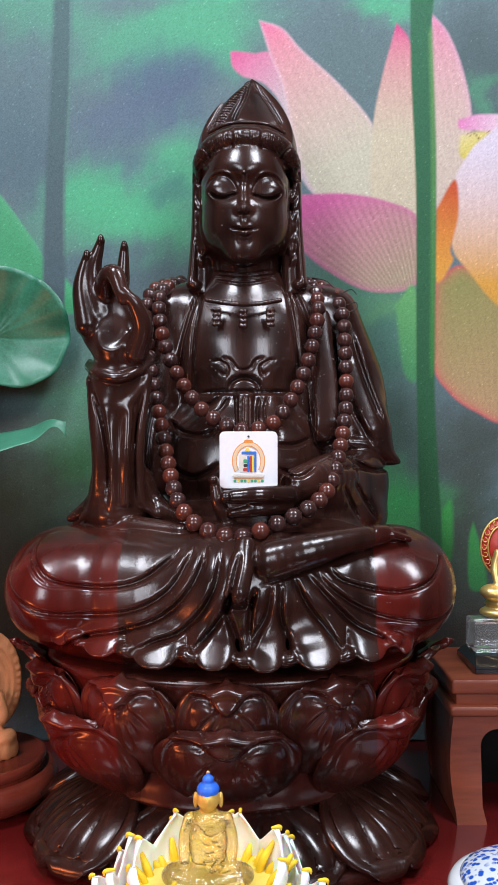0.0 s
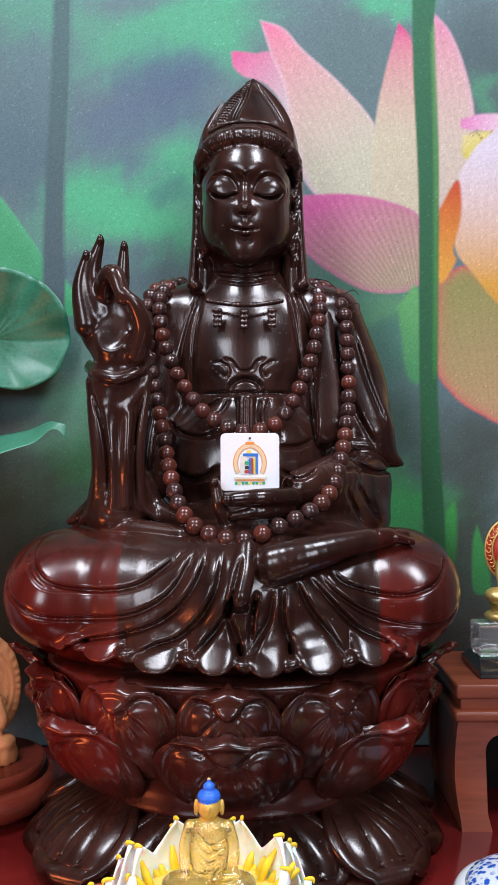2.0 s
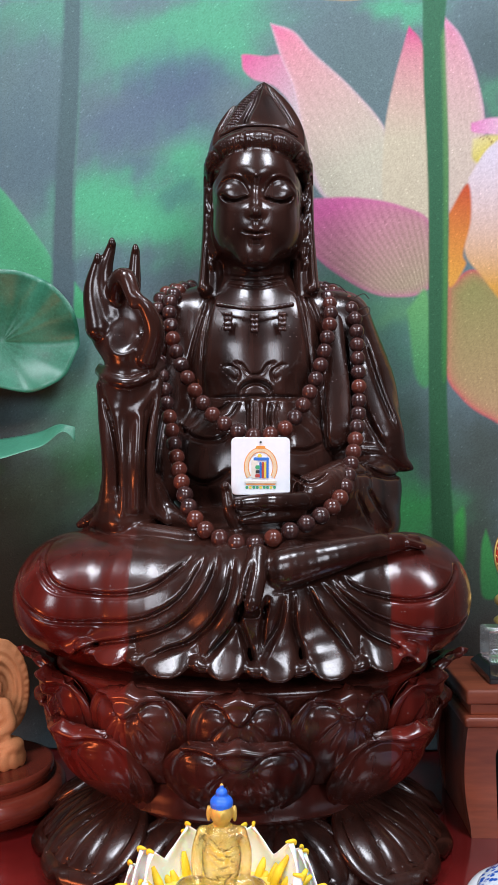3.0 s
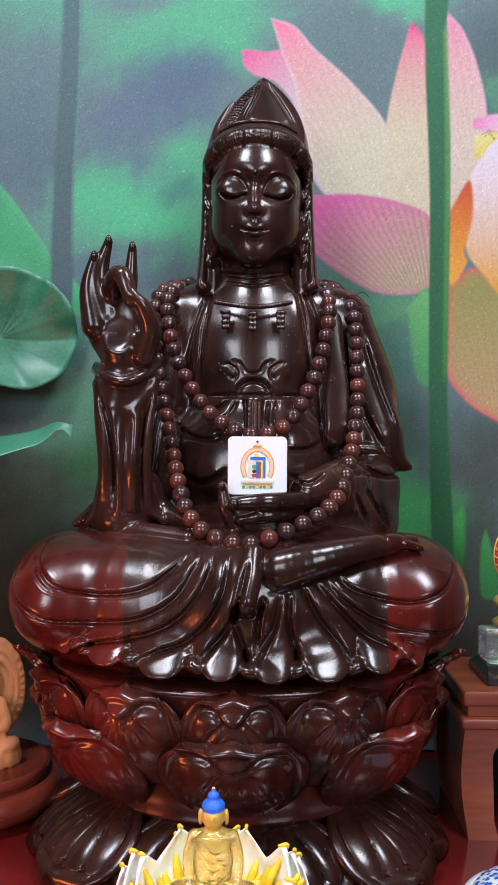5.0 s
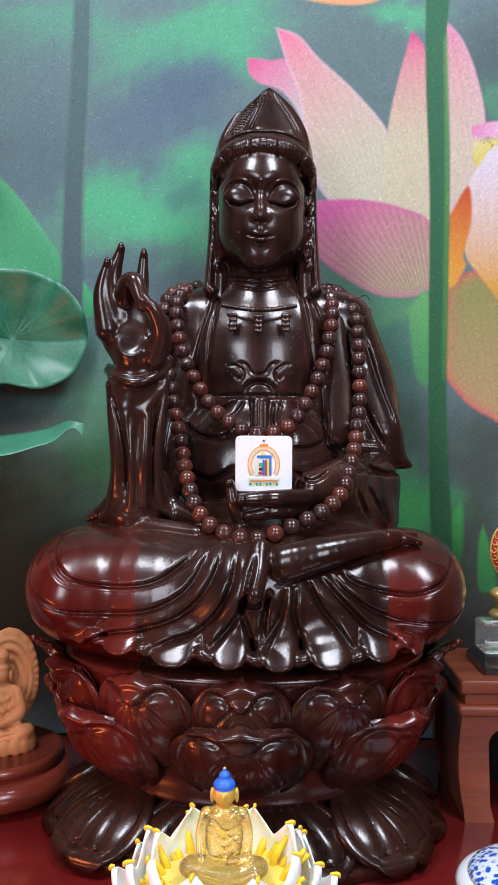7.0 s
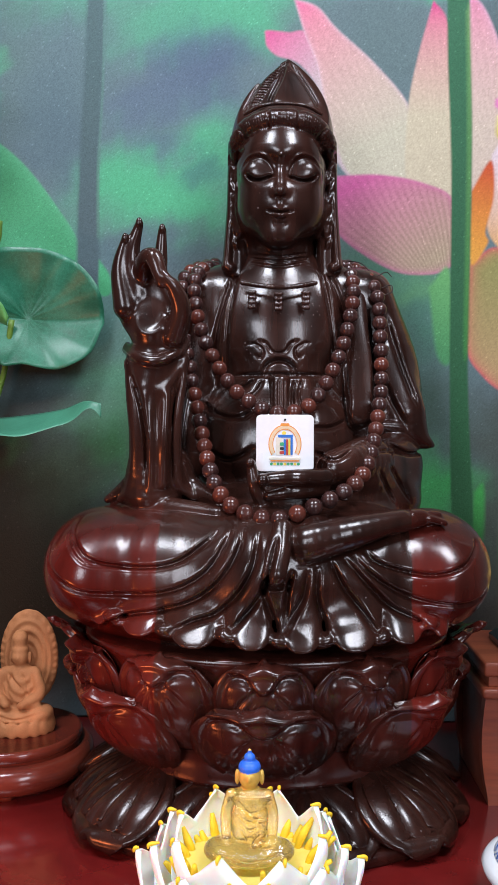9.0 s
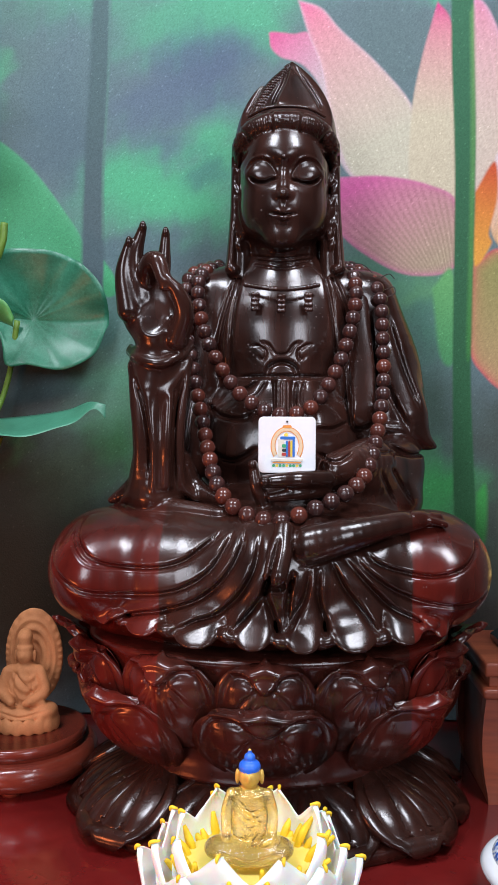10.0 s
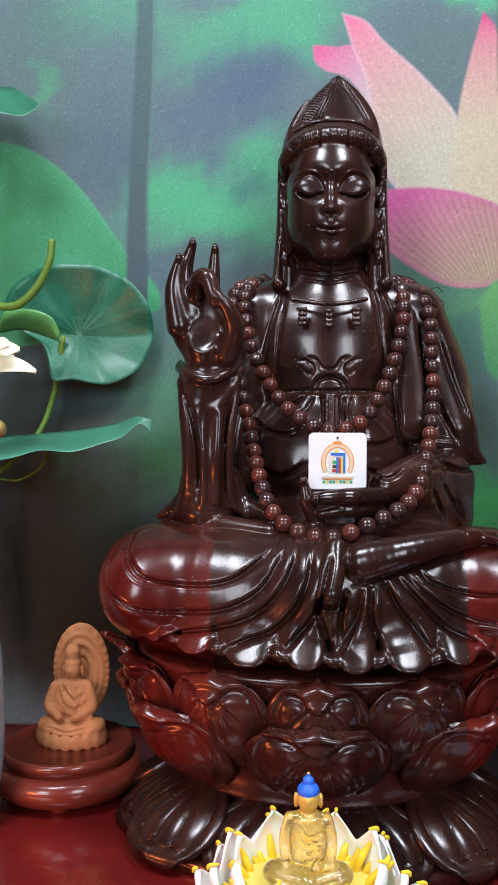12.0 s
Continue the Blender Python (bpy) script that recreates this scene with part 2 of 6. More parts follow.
class Clay:
    """A block of clay on a grid: forms are blended on or cut away, lines are drawn into its front, then it is skinned."""

    def __init__(self, lo, hi, h):
        self.h = h
        self.ax = [np.arange(lo[i], hi[i], h, dtype=np.float32) for i in range(3)]
        self.d = np.full([len(a) for a in self.ax], 0.04, np.float32)
        self.relief = np.zeros((len(self.ax[0]), len(self.ax[2])), np.float32)

    def part_of(self, lo, hi):
        sl = tuple(slice(max(int(np.searchsorted(a, lo[i])) - 1, 0), int(np.searchsorted(a, hi[i])) + 1) for i, a in enumerate(self.ax))
        x, y, z = [a[s] for a, s in zip(self.ax, sl)]
        return sl, x[:, None, None], y[None, :, None], z[None, None, :]

    def mixin(self, sl, e, k, cut):
        d = self.d[sl]
        if cut:
            h = np.clip(0.5 - 0.5 * (d + e) / k, 0, 1)
            self.d[sl] = d * (1 - h) - e * h + k * h * (1 - h)
        else:
            h = np.clip(0.5 + 0.5 * (d - e) / k, 0, 1)
            self.d[sl] = d * (1 - h) + e * h - k * h * (1 - h)

    def ball(self, c, r, k=0.008, rot=(0, 0, 0), cut=False):
        m = max(r) + 2 * k
        sl, x, y, z = self.part_of([v - m for v in c], [v + m for v in c])
        if 0 in self.d[sl].shape:
            return
        R = np.array(Euler([radians(a) for a in rot]).to_matrix().transposed(), np.float32)
        q = [R[i][0] * (x - c[0]) + R[i][1] * (y - c[1]) + R[i][2] * (z - c[2]) for i in range(3)]
        k0 = np.sqrt(sum((q[i] / r[i]) ** 2 for i in range(3)))
        k1 = np.sqrt(sum((q[i] / r[i] ** 2) ** 2 for i in range(3))) + 1e-6
        self.mixin(sl, k0 * (k0 - 1) / k1, k, cut)

    def tube(self, pts, radii, k=0.008, n=12, deep=1.0, cut=False):
        """A round bar along pts; deep stretches its section along y."""
        p = spline(pts, n).astype(np.float32) if len(pts) > 2 else np.array(pts, np.float32)
        r = np.interp(np.linspace(0, 1, len(p)), np.linspace(0, 1, len(radii)), radii)
        m = max(r) * max(deep, 1) + 2 * k
        sl, x, y, z = self.part_of(p.min(0) - m, p.max(0) + m)
        if 0 in self.d[sl].shape:
            return
        e = np.full(self.d[sl].shape, 0.04, np.float32)
        for a, b, ra, rb in zip(p, p[1:], r, r[1:]):
            ab = (b - a) / np.array([1, deep, 1])
            ax, ay, az = x - a[0], (y - a[1]) / deep, z - a[2]
            t = np.clip((ax * ab[0] + ay * ab[1] + az * ab[2]) / max(float(ab @ ab), 1e-9), 0, 1)
            e = np.minimum(e, np.sqrt((ax - t * ab[0]) ** 2 + (ay - t * ab[1]) ** 2 + (az - t * ab[2]) ** 2) - (ra + t * (rb - ra)))
        self.mixin(sl, e, k, cut)

    def flat_dist(self, pts, n=28):
        p = spline(pts, n)
        x, z = self.ax[0][:, None], self.ax[2][None, :]
        best = np.full((len(self.ax[0]), len(self.ax[2])), 9.0)
        side = np.zeros_like(best)
        run = np.zeros_like(best)
        for i, (a, b) in enumerate(zip(p, p[1:])):
            ab = b - a
            t = np.clip(((x - a[0]) * ab[0] + (z - a[1]) * ab[1]) / max(float(ab @ ab), 1e-12), 0, 1)
            dx, dz = x - a[0] - t * ab[0], z - a[1] - t * ab[1]
            d = np.hypot(dx, dz)
            m = d < best
            best = np.where(m, d, best)
            side = np.where(m, np.sign(ab[0] * dz - ab[1] * dx), side)
            run = np.where(m, (i + t) / (len(p) - 1), run)
        return best, side, run

    def line(self, pts, w, depth, kind="groove"):
        """Draws a line (x, z) into the front. groove; lip: an edge of cloth, raised on the left of the way drawn."""
        d, s, run = self.flat_dist(pts)
        fade = np.clip(np.minimum(run, 1 - run) * 5 + 0.05, 0, 1)
        if kind == "lip":
            q, w = d * s, 1.3 * w
            f = -0.5 * (1 + np.tanh(q / w)) * np.exp(-np.maximum(q, 0) / (5 * w)) * 0.70 + 1.0 * np.exp(-((q + 0.8 * w) / (1.1 * w)) ** 2)
        else:
            f = np.exp(-(d / w) ** 2)
        self.relief += (depth * f * fade).astype(np.float32)

    def press(self, y_to=9.0):
        """Puts the drawn lines into the form."""
        ys = self.ax[1] < y_to
        self.d[:, ys, :] += self.relief[:, None, :]
        self.relief[:] = 0

    def skin(self):
        d = self.d
        s = d < 0
        n = np.array(d.shape)
        corner = [(i, j, k) for i in (0, 1) for j in (0, 1) for k in (0, 1)]
        cut = [slice(c, None if c else -1) for c in (0, 1)]
        cnt = np.zeros(n - 1, np.int8)
        for i, j, k in corner:
            cnt += s[slice(i, n[0] - 1 + i), slice(j, n[1] - 1 + j), slice(k, n[2] - 1 + k)]
        cell = np.argwhere((cnt > 0) & (cnt < 8))
        ids = np.full(n - 1, -1, np.int64)
        ids[tuple(cell.T)] = np.arange(len(cell))
        total, hits = np.zeros((len(cell), 3)), np.zeros(len(cell))
        for a in corner:
            for axis in range(3):
                if a[axis]:
                    continue
                b = list(a)
                b[axis] = 1
                va, vb = d[tuple((cell + a).T)], d[tuple((cell + b).T)]
                m = (va < 0) != (vb < 0)
                t = np.where(m, va / np.where(m, va - vb, 1), 0)
                q = np.array(a, float)[None, :].repeat(len(cell), 0)
                q[:, axis] += t
                total += q * m[:, None]
                hits += m
        v = (cell + total / hits[:, None]) * self.h + np.array([a[0] for a in self.ax])
        quads = []
        for axis in range(3):
            u, w = (axis + 1) % 3, (axis + 2) % 3
            lo = [slice(None)] * 3
            hi = [slice(None)] * 3
            lo[axis], hi[axis] = slice(0, -1), slice(1, None)
            ch = s[tuple(lo)] != s[tuple(hi)]
            e = np.argwhere(ch)
            e = e[(e[:, u] > 0) & (e[:, w] > 0) & (e[:, u] < n[u] - 1) & (e[:, w] < n[w] - 1)]
            inside = s[tuple(e.T)]
            f = []
            for du, dw in ((1, 1), (0, 1), (0, 0), (1, 0)):
                c = e.copy()
                c[:, u] -= du
                c[:, w] -= dw
                f.append(ids[tuple(c.T)])
            f = np.stack(f, 1)
            f[~inside] = f[~inside][:, ::-1]
            quads.append(f)
        f = np.vstack(quads)
        # a light rub-down takes the grid's steps out of slanting edges
        a, b = np.concatenate([f[:, i] for i in range(4)]), np.concatenate([f[:, (i + 1) % 4] for i in range(4)])
        deg = np.maximum(np.bincount(a, minlength=len(v)) + np.bincount(b, minlength=len(v)), 1)
        for rub in (0.6, -0.62, 0.6, -0.62, 0.5):
            mean = np.stack([(np.bincount(a, v[b, i], len(v)) + np.bincount(b, v[a, i], len(v))) / deg for i in range(3)], 1)
            v = v + rub * (mean - v)
        return v, f


def mesh_of(name, skins):
    """One mesh out of several skins."""
    vs, fs, off = [], [], 0
    for v, f in skins:
        vs.append(v)
        fs.append(f + off)
        off += len(v)
    v, f = np.vstack(vs), np.vstack(fs)
    me = bpy.data.meshes.new(name)
    me.vertices.add(len(v))
    me.vertices.foreach_set("co", v.astype(np.float32).ravel())
    me.loops.add(f.size)
    me.loops.foreach_set("vertex_index", f.astype(np.int32).ravel())
    me.polygons.add(len(f))
    me.polygons.foreach_set("loop_start", np.arange(0, f.size, 4, dtype=np.int32))
    me.polygons.foreach_set("use_smooth", np.ones(len(f), bool))
    me.update(calc_edges=True)
    me.validate()
    return me


# ---- the room ----
TOP = 0.89  # altar top
WALL = 1.09  # face of the wall with the mural
for name, lo, hi, m in (
        ("floor", (-2.6, -3.2, -0.1), (2.6, WALL + 0.12, 0.0), FLOOR_MAT),
        ("ceiling", (-2.6, -3.2, 2.8), (2.6, WALL + 0.12, 2.9), PLASTER),
        ("wall_west", (-2.72, -3.2, 0.0), (-2.6, WALL + 0.12, 2.8), PLASTER),
        ("wall_east", (2.6, -3.2, 0.0), (2.72, WALL + 0.12, 2.8), PLASTER),
        ("wall_south", (-2.72, -3.32, 0.0), (2.72, -3.2, 2.8), PLASTER),
        ("wall_north", (-2.6, WALL + 0.003, 0.0), (2.6, WALL + 0.12, 2.8), PLASTER)):
    tagged(part(name, box(lo, hi), m, flat=True), kind="structure")

altar = empty("altar_table", (0, 0.6, 0), "long altar table with a glossy dark red lacquered top", "altar table")
under(part("tabletop", box((-1.1, 0.25, TOP - 0.04), (1.1, WALL, TOP), 0.004), TABLE_RED), altar)
under(part("front_panel", box((-1.06, 0.31, 0.0), (1.06, 0.33, TOP - 0.04), 0.002), TABLE_RED), altar)
for sx in (-1.05, 1.02):
    under(part("side_panel", box((sx, 0.33, 0.0), (sx + 0.03, WALL - 0.01, TOP - 0.04), 0.002), TABLE_RED), altar)


# ---- the mural: a printed wallpaper of a lotus pond ----
def lin(r, g, b):
    return np.array([((c / 255 + 0.055) / 1.055) ** 2.4 if c > 10 else c / 255 / 12.92 for c in (r, g, b)])


class Print:
    """Ink laid on a flat sheet, as soft clouds and shapes with a gradient."""

    def __init__(self, x0, x1, z0, z1, h):
        self.x, self.z = np.arange(x0, x1, h), np.arange(z0, z1, h)
        self.X, self.Z = self.x[:, None], self.z[None, :]
        self.ink = np.zeros((len(self.x), len(self.z), 3))
        # a slow wander that breaks up the outlines of the soft clouds
        rng = np.random.default_rng(9)
        self.wander = [sum(0.0035 * (w / 0.05) ** 0.8 * np.sin((self.X * math.cos(a) + self.Z * math.sin(a)) * 2 * math.pi / w + ph)
                           for w, a, ph in zip((0.022, 0.03, 0.043, 0.06, 0.085, 0.12), rng.uniform(0, 6.28, 6), rng.uniform(0, 6.28, 6))) for _ in range(2)]

    def lay(self, colour, alpha, sl=(slice(None), slice(None))):
        self.ink[sl] += (colour - self.ink[sl]) * alpha[..., None]

    def cloud(self, c, rx, rz, colour, alpha=1.0, turn=0.0, hard=1.0):
        a = radians(turn)
        x, z = self.X + self.wander[0] - c[0], self.Z + self.wander[1] - c[1]
        u = (x * math.cos(a) + z * math.sin(a)) / rx
        v = (-x * math.sin(a) + z * math.cos(a)) / rz
        self.lay(lin(*colour), alpha * np.exp(-((u * u + v * v) ** hard)))

    def shape(self, outline, tip, base, c_tip, c_base, soft=0.0018, vein=0.0, power=1.0, edge=None, edge_w=0.012, n=72):
        """A closed shape whose colour runs from c_tip at tip to c_base at base; vein: streaks along it; edge: colour of its rim."""
        p = spline(list(outline) + [outline[0]], n)
        lo, hi = p.min(0) - 4 * soft, p.max(0) + 4 * soft
        sl = (slice(*np.searchsorted(self.x, [lo[0], hi[0]])), slice(*np.searchsorted(self.z, [lo[1], hi[1]])))
        X, Z = self.x[sl[0]][:, None], self.z[sl[1]][None, :]
        inside = np.zeros(np.broadcast(X, Z).shape, bool)
        dist = np.full(inside.shape, 9.0)
        for a, b in zip(p, p[1:]):
            if abs(b[1] - a[1]) > 1e-12:
                inside ^= ((a[1] > Z) != (b[1] > Z)) & (X < (b[0] - a[0]) * (Z - a[1]) / (b[1] - a[1]) + a[0])
            ab = b - a
            t = np.clip(((X - a[0]) * ab[0] + (Z - a[1]) * ab[1]) / max(float(ab @ ab), 1e-12), 0, 1)
            dist = np.minimum(dist, np.hypot(X - a[0] - t * ab[0], Z - a[1] - t * ab[1]))
        sd = np.where(inside, dist, -dist)
        tip, base = np.array(tip), np.array(base)
        ax = (base - tip) / ((base - tip) @ (base - tip))
        s = np.clip((X - tip[0]) * ax[0] + (Z - tip[1]) * ax[1], 0, 1) ** power
        col = lin(*c_tip) * (1 - s[..., None]) + lin(*c_base) * s[..., None]
        if vein:
            ang = np.arctan2(X - base[0] * 1.6 + tip[0] * 0.6, Z - base[1] * 1.6 + tip[1] * 0.6)
            col = col * (1 - vein * (0.5 + 0.5 * np.sin(ang * 120 + 3 * np.sin(s * 4)))[..., None] * (0.4 + 0.6 * s[..., None]))
        if edge is not None:
            e = np.exp(-np.maximum(sd, 0) / edge_w)[..., None] * 0.85
            col = col * (1 - e) + lin(*edge) * e
        self.lay(col, np.clip(sd / (2 * soft) + 0.5, 0, 1), sl)


def paint_mural():
    m = Print(-0.50, 0.42, TOP + 0.001, 1.96, 0.0016)
    m.lay(lin(104, 122, 118), np.ones(m.ink.shape[:2]))
    GREEN, GREY, DARK = (88, 176, 122), (108, 122, 126), (56, 66, 54)
    # out-of-focus leaves and water
    for c, rx, rz, col, a, turn in (
            ((-0.2966, 1.882), 0.10, 0.035, GREEN, 0.6, 0), ((-0.0876, 1.873), 0.11, 0.04, GREEN, 0.75, 8), ((-0.0336, 1.835), 0.05, 0.04, GREEN, 0.7, 0),
            ((-0.2037, 1.832), 0.05, 0.03, GREEN, 0.5, 20), ((-0.1341, 1.823), 0.05, 0.03, GREEN, 0.55, 0), ((-0.111, 1.789), 0.07, 0.055, (88, 102, 116), 0.8, 20),
            ((-0.1846, 1.739), 0.07, 0.05, (96, 112, 122), 0.7, 30), ((-0.2969, 1.766), 0.06, 0.13, (98, 120, 116), 0.7, 0), ((-0.0956, 1.723), 0.05, 0.03, (96, 150, 124), 0.6, 10),
            ((-0.1888, 1.619), 0.10, 0.055, GREEN, 0.95, 12), ((-0.1346, 1.596), 0.07, 0.05, GREEN, 0.9, -5), ((-0.2275, 1.643), 0.05, 0.04, GREEN, 0.8, 0), ((-0.0958, 1.673), 0.05, 0.035, GREEN, 0.8, 35),
            ((-0.1113, 1.65), 0.03, 0.02, (80, 128, 112), 0.8, 0), ((-0.1693, 1.677), 0.035, 0.018, (96, 112, 120), 0.7, 0), ((-0.1813, 1.534), 0.10, 0.035, (92, 112, 112), 0.85, 0),
            ((-0.315, 1.69), 0.05, 0.07, (92, 112, 112), 0.85, 0), ((-0.4156, 1.862), 0.07, 0.16, (92, 118, 104), 0.6, 0), ((-0.4039, 1.784), 0.012, 0.04, (90, 160, 112), 0.7, 0),
            ((0.1361, 1.818), 0.08, 0.08, (98, 116, 108), 0.7, 0), ((0.1901, 1.895), 0.05, 0.02, GREEN, 0.8, 0), ((0.3132, 1.81), 0.06, 0.10, (82, 98, 92), 0.9, 0),
            ((0.3131, 1.771), 0.025, 0.018, (86, 140, 104), 0.8, -40), ((0.1204, 1.502), 0.10, 0.06, (84, 128, 96), 0.8, 0), ((0.1666, 1.44), 0.07, 0.07, (78, 130, 100), 0.9, 0),
            ((0.1898, 1.483), 0.06, 0.025, (98, 150, 100), 0.8, 25), ((0.1511, 1.409), 0.05, 0.05, (86, 108, 98), 0.7, 0), ((0.1665, 1.309), 0.09, 0.07, (72, 92, 74), 0.9, 0),
            ((0.205, 1.208), 0.08, 0.055, (70, 168, 84), 0.97, 0), ((0.1895, 1.131), 0.10, 0.05, (60, 110, 62), 0.8, 0), ((0.2976, 1.286), 0.06, 0.06, (84, 92, 82), 0.95, 0),
            ((0.2975, 1.131), 0.05, 0.16, (70, 76, 62), 0.97, 0), ((0.3129, 1.03), 0.2, 0.06, (70, 64, 54), 0.97, 0), ((-0.0346, 1.286), 0.22, 0.2, (70, 100, 80), 0.7, 0),
            ((-0.2514, 1.426), 0.07, 0.06, (92, 130, 112), 0.8, 0), ((-0.2128, 1.333), 0.08, 0.07, (92, 150, 110), 0.85, 0), ((-0.2441, 1.263), 0.05, 0.045, (76, 152, 94), 0.95, 0),
            ((-0.3142, 1.209), 0.10, 0.10, (68, 90, 66), 0.95, 0), ((-0.2757, 1.093), 0.25, 0.12, (48, 50, 36), 0.97, 0), ((-0.4349, 1.311), 0.09, 0.14, (40, 48, 38), 0.95, 0),
            ((-0.3464, 1.015), 0.22, 0.09, (50, 46, 34), 0.97, 0), ((-0.4195, 1.119), 0.12, 0.16, (44, 44, 32), 0.97, 0), ((-0.4107, 1.239), 0.05, 0.03, (56, 54, 40), 0.8, 0), ((-0.3779, 1.279), 0.02, 0.03, (60, 96, 56), 0.6, 0)):
        m.cloud(c, rx, rz, col, a, turn, 1.35)
    # blurred stalk and the large leaf
    m.shape([(-0.4651, 1.715), (-0.4165, 1.7), (-0.3642, 1.662), (-0.3162, 1.603), (-0.2788, 1.539), (-0.279, 1.469), (-0.3691, 1.438), (-0.5163, 1.439), (-0.5646, 1.599), (-0.5143, 1.701)],
            (-0.3843, 1.674), (-0.4177, 1.47), (84, 164, 110), (72, 146, 92), soft=0.0016, edge=(98, 176, 122), edge_w=0.006)
    m.cloud((-0.4418, 1.534), 0.05, 0.07, (58, 120, 72), 0.8)
    m.cloud((-0.4574, 1.644), 0.02, 0.09, (60, 130, 74), 0.6)
    m.cloud((-0.3687, 1.54), 0.06, 0.03, (92, 172, 120), 0.7)
    m.shape([(-0.2669, 1.967), (-0.2436, 1.967), (-0.2472, 1.789), (-0.2554, 1.65), (-0.2559, 1.472), (-0.2839, 1.472), (-0.2818, 1.651), (-0.2736, 1.79)],
            (-0.2654, 1.952), (-0.2706, 1.488), (84, 108, 100), (84, 100, 98), soft=0.003)
    m.shape([(-0.246, 1.967), (-0.2429, 1.967), (-0.2465, 1.789), (-0.2538, 1.65), (-0.2549, 1.565), (-0.2572, 1.565), (-0.2562, 1.65), (-0.2488, 1.789)],
            (-0.2499, 1.951), (-0.2549, 1.565), (104, 138, 124), (96, 130, 112), soft=0.002)
    m.shape([(-0.2542, 1.525), (-0.2395, 1.503), (-0.2388, 1.479), (-0.2543, 1.48)], (-0.2542, 1.525), (-0.2435, 1.48), (84, 170, 112), (80, 164, 106))
    # the flower above, only its lower edge
    m.shape([(-0.0025, 1.941), (0.036, 1.92), (0.09, 1.908), (0.1439, 1.91), (0.1748, 1.933), (0.1517, 1.995), (0.0439, 1.996)],
            (0.09, 1.908), (0.0901, 1.995), (226, 150, 110), (226, 120, 150), edge=(205, 160, 90), edge_w=0.004)
    # petals of the large lotus
    PINK, PALE = (226, 92, 136), (214, 208, 202)
    m.shape([(-0.0266, 1.827), (-0.0243, 1.834), (0.005, 1.831), (0.0328, 1.828), (0.0744, 1.765), (0.0974, 1.637), (0.0627, 1.672), (0.0474, 1.749), (0.0204, 1.788), (-0.0105, 1.8), (-0.0243, 1.813)],
            (-0.022, 1.827), (0.0435, 1.757), (216, 104, 140), (198, 180, 170), vein=0.06)
    m.shape([(0.0121, 1.876), (0.0437, 1.865), (0.0706, 1.835), (0.1207, 1.789), (0.1684, 1.73), (0.173, 1.672), (0.1629, 1.624), (0.0896, 1.637), (0.0589, 1.718), (0.0436, 1.788), (0.0266, 1.83)],
            (0.0167, 1.873), (0.1128, 1.68), PINK, (200, 192, 158), vein=0.06, power=0.55, edge=(220, 190, 186), edge_w=0.0020)
    m.shape([(0.2478, 1.884), (0.2709, 1.856), (0.2916, 1.802), (0.3024, 1.736), (0.2916, 1.656), (0.2592, 1.606), (0.2439, 1.671), (0.2439, 1.81)],
            (0.2501, 1.881), (0.2747, 1.702), (216, 98, 140), (208, 188, 160), vein=0.06, power=0.5, edge=(216, 170, 178), edge_w=0.003)
    m.shape([(0.2001, 1.871), (0.2193, 1.841), (0.2324, 1.748), (0.2323, 1.606), (0.1899, 1.616), (0.1652, 1.633), (0.1669, 1.726), (0.1793, 1.795)],
            (0.2009, 1.865), (0.2015, 1.718), (212, 66, 122), (204, 190, 152), vein=0.06, power=0.6)
    m.shape([(0.0626, 1.637), (0.1282, 1.639), (0.1899, 1.627), (0.2299, 1.601), (0.2299, 1.519), (0.1744, 1.504), (0.1204, 1.524), (0.0664, 1.57)],
            (0.1205, 1.637), (0.1898, 1.517), (204, 100, 142), (186, 164, 128), vein=0.26, power=0.8, edge=(206, 108, 146), edge_w=0.004)
    m.shape([(0.2839, 1.739), (0.3131, 1.746), (0.3516, 1.742), (0.3516, 1.713), (0.3131, 1.723), (0.2862, 1.727)], (0.2862, 1.737), (0.3439, 1.721), (220, 130, 168), (226, 200, 196))
    m.shape([(0.2862, 1.717), (0.3131, 1.723), (0.3516, 1.717), (0.3516, 1.686), (0.3054, 1.683), (0.2862, 1.69)], (0.2901, 1.721), (0.3131, 1.686), (222, 206, 140), (206, 186, 40), soft=0.0025)
    for i in range(9):
        x, z = (0.2947, 1.717)
        m.cloud((x + 0.005 * i, z + 0.004 * math.sin(i * 2.3)), 0.0016, 0.0022, (96, 44, 26), 0.9)
    m.shape([(0.2515, 1.517), (0.2915, 1.54), (0.3515, 1.494), (0.3823, 1.409), (0.3515, 1.328), (0.3053, 1.341), (0.2706, 1.367), (0.2483, 1.409)],
            (0.2746, 1.517), (0.3053, 1.347), (150, 146, 84), (196, 160, 110), vein=0.07, edge=(226, 84, 96), edge_w=0.006)
    m.shape([(0.2808, 1.665), (0.3131, 1.71), (0.3669, 1.728), (0.3977, 1.594), (0.3746, 1.471), (0.3361, 1.486), (0.2977, 1.532), (0.2746, 1.571)],
            (0.3208, 1.702), (0.3131, 1.517), (220, 206, 204), (226, 164, 70), vein=0.07, power=1.3)
    m.shape([(0.2531, 1.616), (0.2793, 1.657), (0.2838, 1.61), (0.273, 1.563), (0.2761, 1.546), (0.253, 1.519)], (0.2746, 1.648), (0.2592, 1.533), (196, 84, 46), (228, 160, 66), soft=0.002)
    # the green stalk in front and its thin leaves
    m.shape([(0.1975, 1.486), (0.2245, 1.51), (0.2298, 1.394), (0.2097, 1.394)], (0.2129, 1.502), (0.2167, 1.394), (106, 168, 98), (84, 150, 92), soft=0.003)
